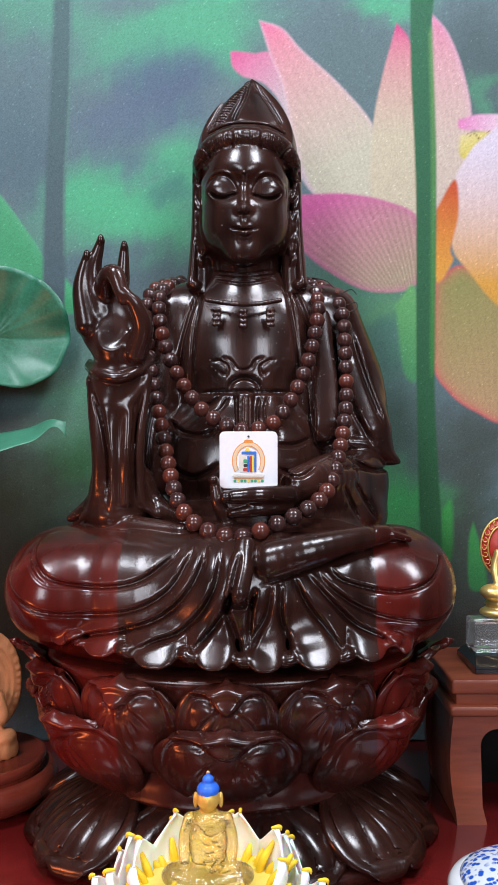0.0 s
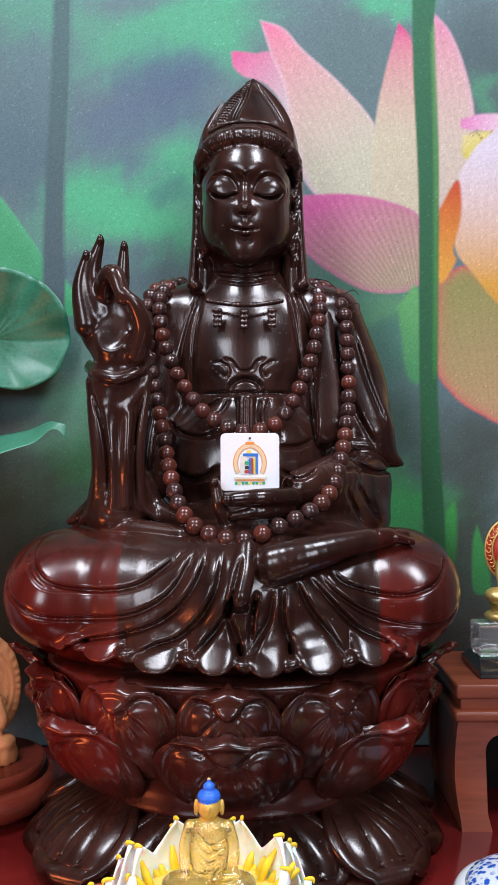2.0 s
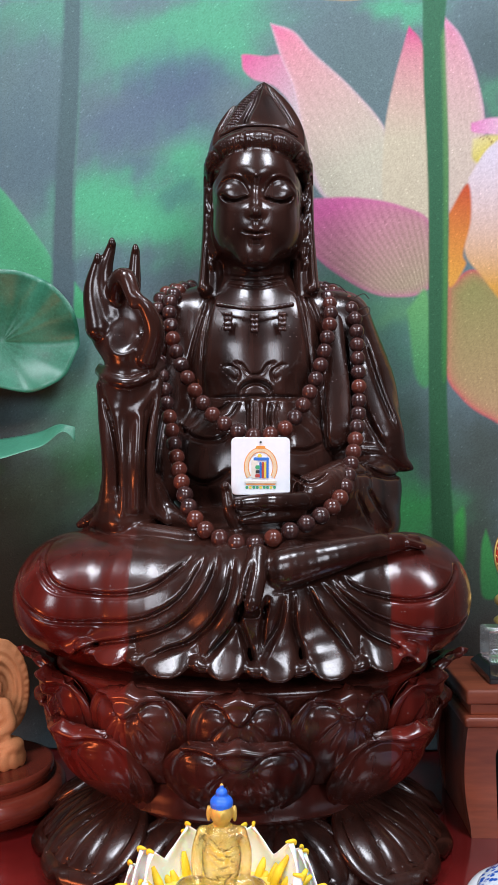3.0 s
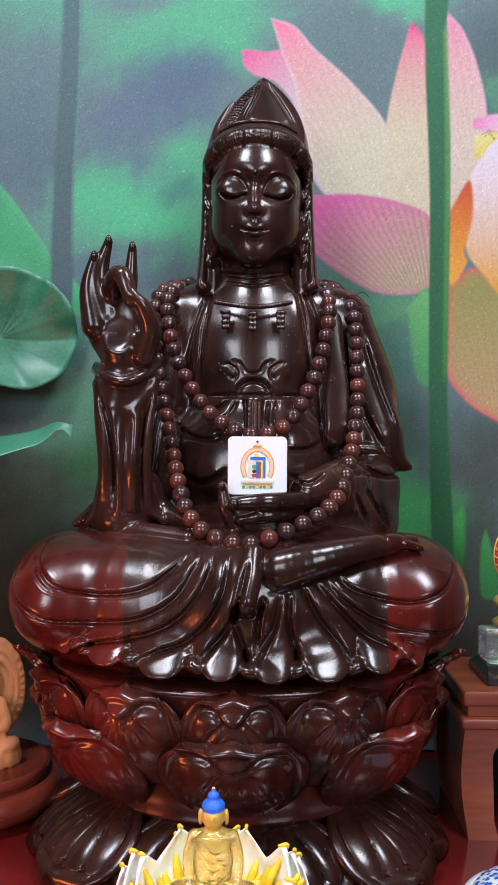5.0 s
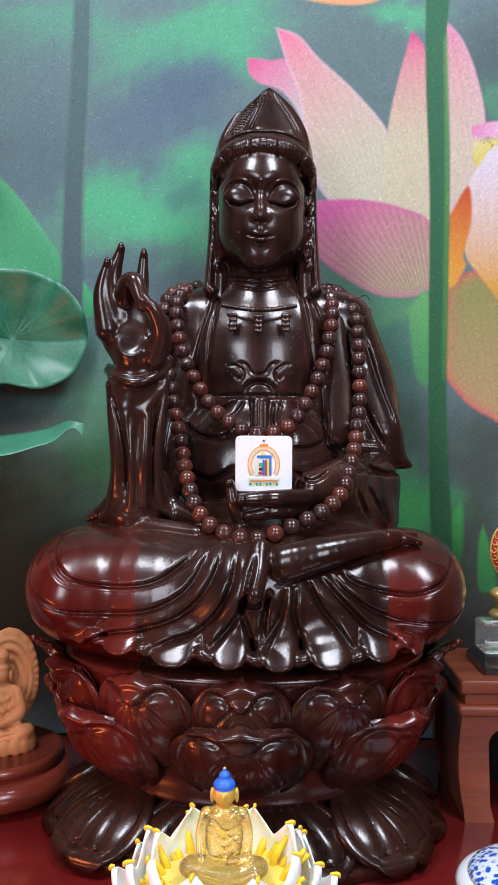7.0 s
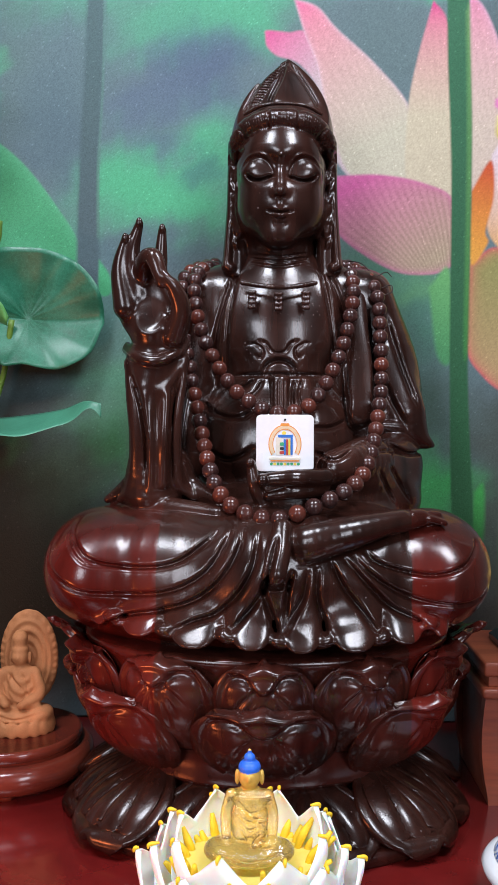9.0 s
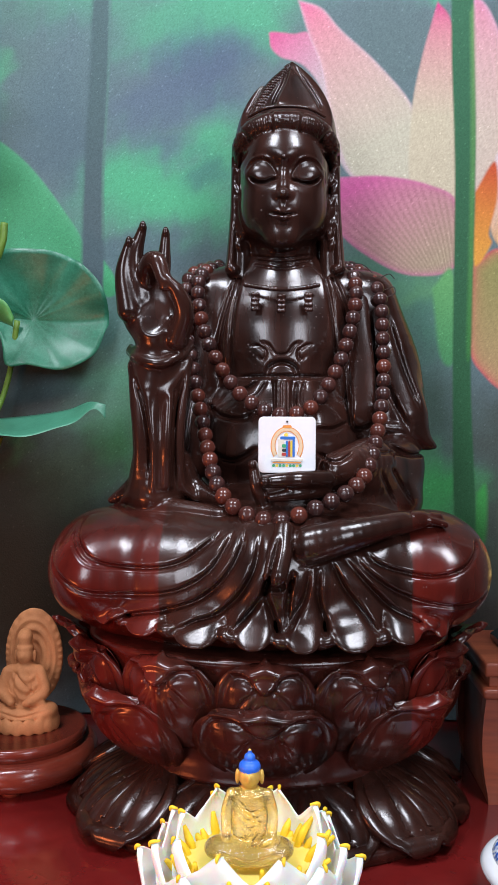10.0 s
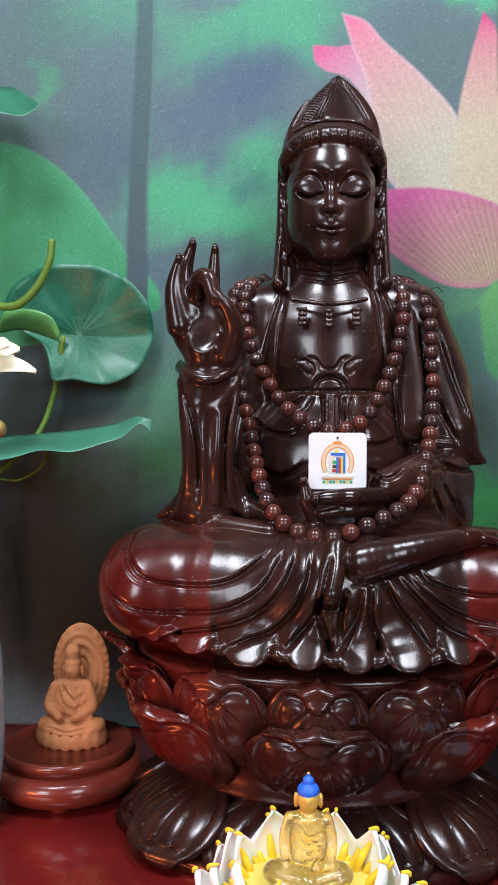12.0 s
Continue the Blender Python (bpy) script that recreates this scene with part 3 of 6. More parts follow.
    m.shape([(0.2613, 1.208), (0.2744, 1.216), (0.2744, 1.143), (0.259, 1.143)], (0.2667, 1.208), (0.2667, 1.147), (70, 158, 74), (60, 120, 60), soft=0.003)
    m.shape([(0.3037, 1.189), (0.3114, 1.162), (0.3222, 1.104), (0.299, 1.1), (0.2975, 1.162)], (0.3052, 1.185), (0.3091, 1.108), (70, 150, 74), (64, 130, 70), soft=0.002)
    m.shape([(0.2187, 1.964), (0.2533, 1.964), (0.2478, 1.856), (0.2531, 1.71), (0.253, 1.579), (0.2514, 1.363), (0.2605, 1.143), (0.2343, 1.143), (0.2267, 1.363), (0.2261, 1.633), (0.2193, 1.81)],
            (0.2325, 1.948), (0.2435, 1.162), (58, 108, 74), (52, 96, 58), soft=0.0016)
    m.shape([(0.244, 1.856), (0.2486, 1.856), (0.2523, 1.71), (0.2523, 1.579), (0.2506, 1.409), (0.2452, 1.409), (0.2469, 1.579), (0.247, 1.71)],
            (0.2478, 1.848), (0.2475, 1.417), (104, 146, 84), (70, 132, 64), soft=0.003)
    rng = np.random.default_rng(4)
    m.ink *= np.array([0.70, 0.71, 0.83])
    m.ink *= 1 + 0.07 * rng.standard_normal(m.ink.shape[:2])[..., None]
    specks = rng.random(m.ink.shape[:2]) < 0.004
    m.ink[specks] = m.ink[specks] * 1.45 + 0.012
    return m


def build_mural():
    m = paint_mural()
    nx, nz = m.ink.shape[:2]
    v = np.empty((nx, nz, 3))
    v[..., 0], v[..., 1], v[..., 2] = m.X, WALL, m.Z
    i = np.arange(nx * nz).reshape(nx, nz)
    f = np.stack([i[:-1, :-1], i[1:, :-1], i[1:, 1:], i[:-1, 1:]], -1).reshape(-1, 4)
    me = mesh_of("mural", [(v.reshape(-1, 3), f)])
    at = me.color_attributes.new("ink", "FLOAT_COLOR", "POINT")
    at.data.foreach_set("color", np.concatenate([np.clip(m.ink, 0, 1), np.ones((nx, nz, 1))], -1).astype(np.float32).ravel())
    mt, t, p = nodes_of("wallpaper")
    ink = t.nodes.new("ShaderNodeAttribute")
    ink.attribute_name = "ink"
    t.links.new(ink.outputs["Color"], p.inputs["Base Color"])
    co = t.nodes.new("ShaderNodeTexCoord")
    n = t.nodes.new("ShaderNodeTexNoise")
    n.inputs["Scale"].default_value, n.inputs["Detail"].default_value = 420, 3
    t.links.new(co.outputs["Object"], n.inputs["Vector"])
    b = t.nodes.new("ShaderNodeBump")
    b.inputs["Strength"].default_value, b.inputs["Distance"].default_value = 0.35, 0.0012
    t.links.new(n.outputs["Fac"], b.inputs["Height"])
    t.links.new(b.outputs[0], p.inputs["Normal"])
    p.inputs["Roughness"].default_value = 0.5
    p.inputs["Specular IOR Level"].default_value = 0.08
    ob = link("mural", me, mt)
    tagged(ob, "wall mural print of a pink lotus among blurred green leaves", "mural", kind="structure")


build_mural()


# ---- the statue ----
def statue_body():
    c = Clay((-0.252, 0.64, 1.0805), (0.232, 1.05, 1.565), 0.0013)
    # trunk and shoulders
    c.tube([(-0.0872, 0.978, 1.455), (-0.008, 0.982, 1.473), (0.0778, 0.972, 1.454)], [0.036, 0.044, 0.036], 0.02)
    c.ball((-0.0079, 0.965, 1.398), (0.085, 0.066, 0.100), 0.02)
    c.ball((-0.0078, 0.945, 1.275), (0.105, 0.085, 0.085), 0.03)
    c.tube([(-0.0076, 0.965, 1.525), (-0.0064, 0.965, 1.466)], [0.036, 0.042], 0.012)
    c.ball((0.0872, 0.955, 1.336), (0.036, 0.036, 0.06), 0.015)
    # lap and knees
    c.tube([(-0.1820, 0.815, 1.1547), (-0.1064, 0.800, 1.1542), (-0.0140, 0.790, 1.1537)], [0.058, 0.062, 0.060], 0.03, deep=1.1)
    c.tube([(0.1440, 0.815, 1.1562), (0.0775, 0.800, 1.1544), (-0.0140, 0.790, 1.1537)], [0.057, 0.061, 0.060], 0.03, deep=1.1)
    c.ball((-0.1914, 0.815, 1.1517), (0.0570, 0.080, 0.057), 0.016, rot=(0, -8, 0))
    c.ball((0.1522, 0.815, 1.1528), (0.0555, 0.080, 0.056), 0.016, rot=(0, 8, 0))
    c.ball((-0.0176, 0.87, 1.103), (0.196, 0.135, 0.046), 0.03)
    c.ball((-0.0069, 0.875, 1.212), (0.125, 0.085, 0.022), 0.015)
    # arm under its wide sleeve, bent to the lap
    c.tube([(0.0998, 0.975, 1.4564), (0.1195, 0.962, 1.3738), (0.1273, 0.945, 1.3088)], [0.032, 0.040, 0.038], 0.014)
    c.tube([(0.1244, 0.925, 1.2594), (0.1202, 0.905, 1.2185)], [0.034, 0.036], 0.010)
    c.tube([(0.1225, 0.910, 1.2563), (0.0802, 0.850, 1.2482), (0.0502, 0.815, 1.2535)], [0.034, 0.031, 0.021], 0.010, n=14)
    c.tube([(0.1195, 0.885, 1.2206), (0.0751, 0.845, 1.2182), (0.0312, 0.800, 1.2228)], [0.026, 0.020, 0.006], 0.012, n=12)
    # the cape layer ending in a point beside the elbow
    c.tube([(0.1263, 0.945, 1.3660), (0.1386, 0.930, 1.3156), (0.1538, 0.925, 1.2873), (0.1716, 0.925, 1.2769)], [0.024, 0.026, 0.014, 0.0035], 0.003, n=18)
    c.tube([(0.1119, 0.905, 1.2992), (0.1387, 0.912, 1.2954), (0.1665, 0.922, 1.2783)], [0.006, 0.008, 0.004], 0.004, n=12)
    # flat lapel hanging in front of it
    c.tube([(0.0817, 0.925, 1.4439), (0.0857, 0.906, 1.3702), (0.0869, 0.894, 1.3184)], [0.012, 0.016, 0.018], 0.003, n=14, deep=0.35)
    # turned-back cuff round the wrist
    c.tube([(0.0452, 0.797, 1.2570), (0.0634, 0.812, 1.2608), (0.0886, 0.850, 1.2622)], [0.0160, 0.0195, 0.0270], 0.004, n=12)
    c.ball((0.0369, 0.790, 1.2540), (0.006, 0.012, 0.013), 0.002, cut=True)
    # raised arm in its sleeve
    c.tube([(-0.0914, 0.978, 1.455), (-0.12, 0.95, 1.356), (-0.1376, 0.905, 1.257)], [0.034, 0.037, 0.040], 0.012)
    c.tube([(-0.1344, 0.812, 1.3632), (-0.1364, 0.815, 1.3165), (-0.1367, 0.822, 1.2693), (-0.1386, 0.828, 1.2302)], [0.0300, 0.0268, 0.0268, 0.033], 0.004, deep=1.15, n=14)
    c.tube([(-0.1909, 0.840, 1.2196), (-0.1603, 0.838, 1.2333), (-0.1387, 0.835, 1.2506)], [0.004, 0.016, 0.024], 0.004, n=12)
    c.tube([(-0.0693, 0.800, 1.2237), (-0.0983, 0.825, 1.2350), (-0.1199, 0.830, 1.2570)], [0.005, 0.012, 0.020], 0.004, n=12)
    # two edges of the sleeve's mouth, falling as long folds
    c.tube([(-0.1584, 0.800, 1.3624), (-0.1551, 0.796, 1.3220), (-0.1512, 0.798, 1.2761), (-0.1569, 0.808, 1.2378), (-0.1723, 0.815, 1.2224)], [0.0062, 0.0070, 0.0076, 0.0090, 0.004], 0.005, n=22)
    c.tube([(-0.1042, 0.800, 1.3673), (-0.1092, 0.796, 1.3280), (-0.1138, 0.798, 1.2821), (-0.1115, 0.808, 1.2440), (-0.0967, 0.812, 1.2263)], [0.0060, 0.0062, 0.0070, 0.0080, 0.004], 0.005, n=22)
    c.tube([(-0.1385, 0.786, 1.3305), (-0.1371, 0.786, 1.2824), (-0.1374, 0.796, 1.2390)], [0.0035, 0.0060, 0.0065], 0.005, n=14)
    c.tube([(-0.1203, 0.786, 1.3306), (-0.1223, 0.786, 1.2825), (-0.1248, 0.796, 1.2420)], [0.0035, 0.0055, 0.0060], 0.005, n=14)
    c.tube([(-0.1280, 0.778, 1.3220), (-0.1280, 0.776, 1.2772), (-0.1300, 0.786, 1.2400)], [0.0034, 0.0062, 0.0050], 0.002, n=12, cut=True)
    # the cuff as a rolled ring, and the cloth drooping under it
    c.tube([(-0.1650, 0.815, 1.3785), (-0.1514, 0.787, 1.3695), (-0.1292, 0.777, 1.3639), (-0.1105, 0.787, 1.3720), (-0.1033, 0.815, 1.3841)], [0.0052] * 5, 0.003, n=26)
    c.tube([(-0.1644, 0.815, 1.3832), (-0.1508, 0.790, 1.3749), (-0.1301, 0.782, 1.3699), (-0.1121, 0.790, 1.3779), (-0.1045, 0.815, 1.3893)], [0.0034] * 5, 0.002, n=26)
    c.tube([(-0.1607, 0.800, 1.3624), (-0.1449, 0.790, 1.3448), (-0.1290, 0.787, 1.3345), (-0.1153, 0.790, 1.3461), (-0.1030, 0.800, 1.3684)], [0.0024, 0.0030, 0.0034, 0.0030, 0.0024], 0.006, n=24)
    # cloth rolled over the lap's edge
    c.tube([(-0.2107, 0.862, 1.2003), (-0.1435, 0.812, 1.2130), (-0.0673, 0.778, 1.2115)], [0.006, 0.015, 0.009], 0.002, n=14)
    # skirt flaring to a scalloped hem
    gaps = np.array([-0.1917,-0.1648,-0.1160,-0.0573,-0.0085,0.0369,0.0899,0.1356,0.1574])
    high = np.array([1.1124,1.1205,1.1144,1.1129,1.1093,1.1093,1.1099,1.1200,1.1124])
    low = np.array([1.1083,1.1017,1.0961,1.0966,1.0951,1.0951,1.0987,1.1043])
    sl, x, y, z = c.part_of((-0.205, 0.64, 1.0), (0.180, 0.86, 1.19))
    mid = -0.010
    i = np.clip(np.searchsorted(gaps, x) - 1, 0, 7)
    u = np.clip((x - gaps[i]) / (gaps[i + 1] - gaps[i]), 0, 1)
    lobe = 1 - np.abs(2 * u - 1) ** 2.4
    top = high[i] * (1 - u) + high[i + 1] * u
    hem = top + (low[i] - top) * lobe ** 0.9
    away = 1.35 * (x - mid) ** 2
    t = np.clip((1.168 - z) / 0.075, 0, 1)
    front = 0.716 + away + 0.032 * (1 - t) ** 1.3 - 0.024 * t ** 2.2 + 0.016 * (1 - lobe) ** 1.5 * t ** 1.5
    front = front - 0.0016 * np.exp(-((z - hem) / 0.0030) ** 2)
    steep = np.gradient(hem[:, 0, 0], c.h)[:, None, None]
    a, b = (front - y) * 0.75, (hem - z) / np.sqrt(1 + np.minimum(steep ** 2, 4))
    round_off = np.maximum(0.007 - np.abs(a - b), 0) / 0.007
    e = np.maximum(np.maximum(a, b) + round_off ** 2 * 0.0018, np.maximum(z - 1.172, y - 0.84))
    e = np.maximum(e, np.maximum(x - gaps[8], gaps[0] - x))
    c.mixin(sl, e.astype(np.float32), 0.009, False)
    # hollow behind the hem's edge
    e = np.maximum(np.maximum(front + 0.0085 - y, z - hem - 0.008), np.maximum(y - (front + 0.030), np.abs(x - mid) - 0.150))
    c.mixin(sl, e.astype(np.float32), 0.002, True)
    e = np.maximum(np.maximum(z - 1.0830 - 0.30 * away, np.abs(x - mid) - 0.125), y - 0.765)
    c.mixin(sl, e.astype(np.float32), 0.008, True)
    # rounded inner folds showing between the lobes
    for k in range(1, 8):
        gx, gy = gaps[k] + (0.003 if gaps[k] < 0 else -0.003), 0.716 + 1.35 * (gaps[k] - mid) ** 2
        c.ball((gx, gy, high[k] - 0.0065), (0.0125, 0.012, 0.0075), 0.002, rot=(0, 14 if gaps[k] < 0 else -14, 0))
    # lower leg and foot lying over the other knee
    c.tube([(0.0092, 0.744, 1.1844), (0.0228, 0.736, 1.1901), (0.0512, 0.734, 1.1980), (0.0880, 0.744, 1.2059), (0.1235, 0.760, 1.2111), (0.1474, 0.772, 1.2114)], [0.0180, 0.0205, 0.0172, 0.0132, 0.0098, 0.0060], 0.003, n=22)
    c.ball((0.0295, 0.748, 1.2070), (0.013, 0.011, 0.008), 0.006)
    for a, b in (((0.1291, 0.768, 1.2123), (0.1512, 0.775, 1.2105)), ((0.1319, 0.765, 1.2119), (0.1523, 0.772, 1.2090)), ((0.1346, 0.762, 1.2115), (0.1534, 0.769, 1.2074)), ((0.1374, 0.759, 1.2111), (0.1545, 0.766, 1.2059))):
        c.tube([a, b], [0.0040, 0.0030], 0.0015)
    # sash end hanging from the lap
    c.tube([(-0.0037, 0.732, 1.2036), (-0.0065, 0.714, 1.1831), (-0.0103, 0.702, 1.1659)], [0.0100, 0.0104, 0.0100], 0.002, n=10, deep=0.7)
    c.ball((-0.0106, 0.724, 1.1531), (0.0110, 0.010, 0.0060), 0.002, cut=True)
    # knot of the belt
    c.tube([(-0.0064, 0.874, 1.3502), (-0.0060, 0.862, 1.3114)], [0.0105, 0.0105], 0.003)
    # hand resting in the lap
    c.ball((0.0195, 0.792, 1.2435), (0.030, 0.018, 0.0100), 0.004)
    c.tube([(0.0388, 0.782, 1.2484), (0.0079, 0.764, 1.2491), (-0.0229, 0.765, 1.2471)], [0.0095, 0.0085, 0.0066], 0.003, n=12)
    c.ball((-0.0228, 0.760, 1.2475), (0.0060, 0.0055, 0.0058), 0.001)
    c.tube([(0.0362, 0.785, 1.2375), (0.0080, 0.770, 1.2353), (-0.0169, 0.772, 1.2310)], [0.008, 0.0075, 0.005], 0.003, n=10)
    c.tube([(-0.0228, 0.785, 1.2240), (-0.0310, 0.776, 1.2417), (-0.0346, 0.778, 1.2622)], [0.009, 0.0068, 0.0048], 0.003, n=12)
    c.ball((-0.0355, 0.774, 1.2635), (0.0048, 0.0045, 0.0048), 0.001)
    # raised hand: palm, wrist, fingers
    c.tube([(-0.1324, 0.803, 1.3771), (-0.1330, 0.795, 1.3994)], [0.020, 0.024], 0.006)
    c.ball((-0.1371, 0.795, 1.4194), (0.0335, 0.014, 0.036), 0.006)
    c.ball((-0.1359, 0.768, 1.4213), (0.021, 0.0165, 0.030), 0.005, cut=True)
    c.tube([(-0.1384, 0.803, 1.4077), (-0.1331, 0.800, 1.3826)], [0.024, 0.019], 0.008)
    c.tube([(-0.1609, 0.788, 1.4183), (-0.1666, 0.787, 1.4550), (-0.1609, 0.783, 1.4853)], [0.0130, 0.0090, 0.0040], 0.004, n=14)
    c.tube([(-0.1515, 0.792, 1.4303), (-0.1557, 0.789, 1.4696), (-0.1468, 0.783, 1.5000)], [0.0120, 0.0088, 0.0042], 0.004, n=14)
    c.tube([(-0.1326, 0.802, 1.4376), (-0.1287, 0.802, 1.4664), (-0.1261, 0.799, 1.4974)], [0.0090, 0.0076, 0.0042], 0.003, n=12)
    c.tube([(-0.1444, 0.797, 1.4391), (-0.1397, 0.776, 1.4604), (-0.1299, 0.764, 1.4631), (-0.1231, 0.760, 1.4476), (-0.1214, 0.760, 1.4378)], [0.0105, 0.0098, 0.0092, 0.0078, 0.0056], 0.0025, n=20)
    c.tube([(-0.1126, 0.785, 1.3899), (-0.1036, 0.772, 1.4131), (-0.1085, 0.762, 1.4316), (-0.1166, 0.757, 1.4422)], [0.0130, 0.0102, 0.0078, 0.0048], 0.004, n=18)
    for tip in ((-0.1603, 0.780, 1.4858), (-0.1463, 0.780, 1.5009), (-0.1257, 0.796, 1.4985)):
        c.ball(tip, (0.0034, 0.0032, 0.0052), 0.001)
    # ---- drapery lines: each an edge of cloth raised along its left-hand side
    for pts, w, depth, kind in (
            ([(-0.2056, 1.2078), (-0.2070, 1.1939), (-0.1893, 1.1742), (-0.1590, 1.1668), (-0.1269, 1.1672), (-0.0997, 1.1745), (-0.0772, 1.1906), (-0.0636, 1.2025)], 0.0017, 0.0040, "lip"),
            ([(-0.2130, 1.1962), (-0.2114, 1.1850), (-0.1942, 1.1688), (-0.1682, 1.1630)], 0.0014, 0.0022, "groove"),
            ([(-0.2350, 1.1861), (-0.2325, 1.1654), (-0.2155, 1.1519), (-0.1930, 1.1424), (-0.1488, 1.1402), (-0.1078, 1.1460), (-0.0760, 1.1645), (-0.0588, 1.1908), (-0.0540, 1.2033)], 0.0017, 0.0040, "lip"),
            ([(-0.1823, 1.0986), (-0.1706, 1.1127), (-0.1487, 1.1206), (-0.1160, 1.1270), (-0.0843, 1.1389), (-0.0617, 1.1587), (-0.0466, 1.1847), (-0.0427, 1.2045)], 0.0019, 0.0052, "lip"),
            ([(-0.1151, 1.1072), (-0.0878, 1.1191), (-0.0653, 1.1267), (-0.0454, 1.1462), (-0.0323, 1.1718), (-0.0276, 1.2024)], 0.0019, 0.0052, "lip"),
            ([(-0.0576, 1.1096), (-0.0422, 1.1227), (-0.0271, 1.1418), (-0.0197, 1.1601), (-0.0132, 1.1859), (-0.0097, 1.2015)], 0.0019, 0.0052, "lip"),
            ([(-0.0085, 1.1070), (-0.0144, 1.1261), (-0.0208, 1.1455), (-0.0199, 1.1601)], 0.0026, 0.0060, "groove"),
            ([(-0.0004, 1.1160), (0.0010, 1.1406), (0.0060, 1.1677)], 0.0022, 0.0055, "groove"),
            ([(0.0228, 1.1679), (0.0181, 1.1408), (0.0083, 1.1238), (-0.0009, 1.1091)], 0.0019, 0.0055, "lip"),
            ([(0.0309, 1.1713), (0.0306, 1.1420), (0.0361, 1.1213), (0.0381, 1.1080)], 0.0019, 0.0055, "lip"),
            ([(0.0430, 1.1767), (0.0558, 1.1498), (0.0731, 1.1279), (0.0891, 1.1069)], 0.0019, 0.0052, "lip"),
            ([(0.0535, 1.1810), (0.0739, 1.1575), (0.0990, 1.1320), (0.1236, 1.1197), (0.1324, 1.1140)], 0.0019, 0.0052, "lip"),
            ([(0.0603, 1.1842), (0.0808, 1.1627), (0.1132, 1.1420), (0.1515, 1.1332), (0.1843, 1.1348), (0.2030, 1.1471)], 0.0017, 0.0042, "lip"),
            ([(0.0721, 1.1883), (0.0857, 1.1739), (0.1134, 1.1643), (0.1417, 1.1620), (0.1677, 1.1701), (0.1818, 1.1833), (0.1823, 1.1907)], 0.0017, 0.0042, "lip"),
            ([(0.1329, 1.1122), (0.1402, 1.1013), (0.1485, 1.0958), (0.1818, 1.1063)], 0.0018, 0.0040, "lip"),
            # rings of the neck
            ([(-0.0430, 1.5026), (-0.0077, 1.4954), (0.0274, 1.5028)], 0.0013, 0.0026, "groove"),
            ([(-0.0430, 1.4973), (-0.0076, 1.4902), (0.0274, 1.4974)], 0.0013, 0.0026, "groove"),
            ([(-0.0430, 1.4913), (-0.0076, 1.4843), (0.0275, 1.4915)], 0.0013, 0.0026, "groove"),
            # collar edges and robe fronts
            ([(-0.0504, 1.4920), (-0.0626, 1.4348), (-0.0679, 1.3548)], 0.0018, 0.0040, "lip"),
            ([(-0.0557, 1.4861), (-0.0755, 1.4217), (-0.0859, 1.3547)], 0.0022, 0.0045, "lip"),
            ([(0.0570, 1.3632), (0.0524, 1.4152), (0.0439, 1.4676), (0.0350, 1.4942)], 0.0018, 0.0040, "lip"),
            ([(0.0700, 1.3694), (0.0714, 1.4147), (0.0596, 1.4547), (0.0442, 1.4903)], 0.0020, 0.0040, "lip"),
            ([(0.0478, 1.3552), (-0.0065, 1.3547), (-0.0604, 1.3546)], 0.0018, 0.0045, "lip"),
            # lapel's outline
            ([(0.0703, 1.3691), (0.0727, 1.3309), (0.0763, 1.2993), (0.0975, 1.3121), (0.0995, 1.3692), (0.0909, 1.4288)], 0.0017, 0.0045, "lip"),
            # pleats beside the knot, folds over the belly
            ([(0.0119, 1.3520), (0.0082, 1.3335), (0.0095, 1.3165)], 0.0015, 0.0030, "groove"),
            ([(0.0207, 1.3533), (0.0157, 1.3336), (0.0208, 1.3147)], 0.0015, 0.0030, "groove"),
            ([(-0.0236, 1.3518), (-0.0347, 1.3352), (-0.0523, 1.3288)], 0.0018, 0.0032, "groove"),
            ([(-0.0324, 1.3531), (-0.0476, 1.3428), (-0.0709, 1.3429)], 0.0018, 0.0032, "groove"),
            ([(-0.0945, 1.3286), (-0.0764, 1.3141), (-0.0541, 1.3099), (-0.0340, 1.3174)], 0.0020, 0.0045, "lip"),
            ([(-0.0916, 1.2763), (-0.0635, 1.2635), (-0.0331, 1.2771)], 0.0020, 0.0045, "lip"),
            ([(0.0279, 1.2993), (0.0506, 1.2993), (0.0708, 1.3081)], 0.0020, 0.0042, "lip"),
            ([(0.0303, 1.2715), (0.0497, 1.2656), (0.0687, 1.2762)], 0.0018, 0.0036, "groove"),
            # scrolled collar over the chest
            ([(-0.0277, 1.3574), (-0.0213, 1.3701), (-0.0067, 1.3752), (0.0080, 1.3702), (0.0145, 1.3576)], 0.0019, 0.0042, "lip"),
            ([(-0.0447, 1.3908), (-0.0344, 1.3920), (-0.0253, 1.3856), (-0.0278, 1.3766), (-0.0356, 1.3804)], 0.0013, 0.0024, "groove"),
            ([(-0.0331, 1.3959), (-0.0228, 1.3933), (-0.0138, 1.3829), (-0.0010, 1.3830), (0.0079, 1.3934), (0.0181, 1.3961)], 0.0015, 0.0028, "groove"),
            ([(0.0297, 1.3937), (0.0207, 1.3923), (0.0118, 1.3857), (0.0144, 1.3768), (0.0221, 1.3819)], 0.0013, 0.0024, "groove"),
            # cape and sleeve
            ([(0.1206, 1.4314), (0.1367, 1.3713), (0.1559, 1.3189)], 0.0022, 0.0040, "lip"),
            ([(0.1077, 1.4039), (0.1186, 1.3446), (0.1449, 1.2916)], 0.0022, 0.0040, "lip"),
            ([(0.1114, 1.2800), (0.1371, 1.2686), (0.1593, 1.2696)], 0.0026, 0.0055, "groove"),
            ([(0.1092, 1.2619), (0.1224, 1.2404), (0.1401, 1.2136)], 0.0018, 0.0030, "groove"),
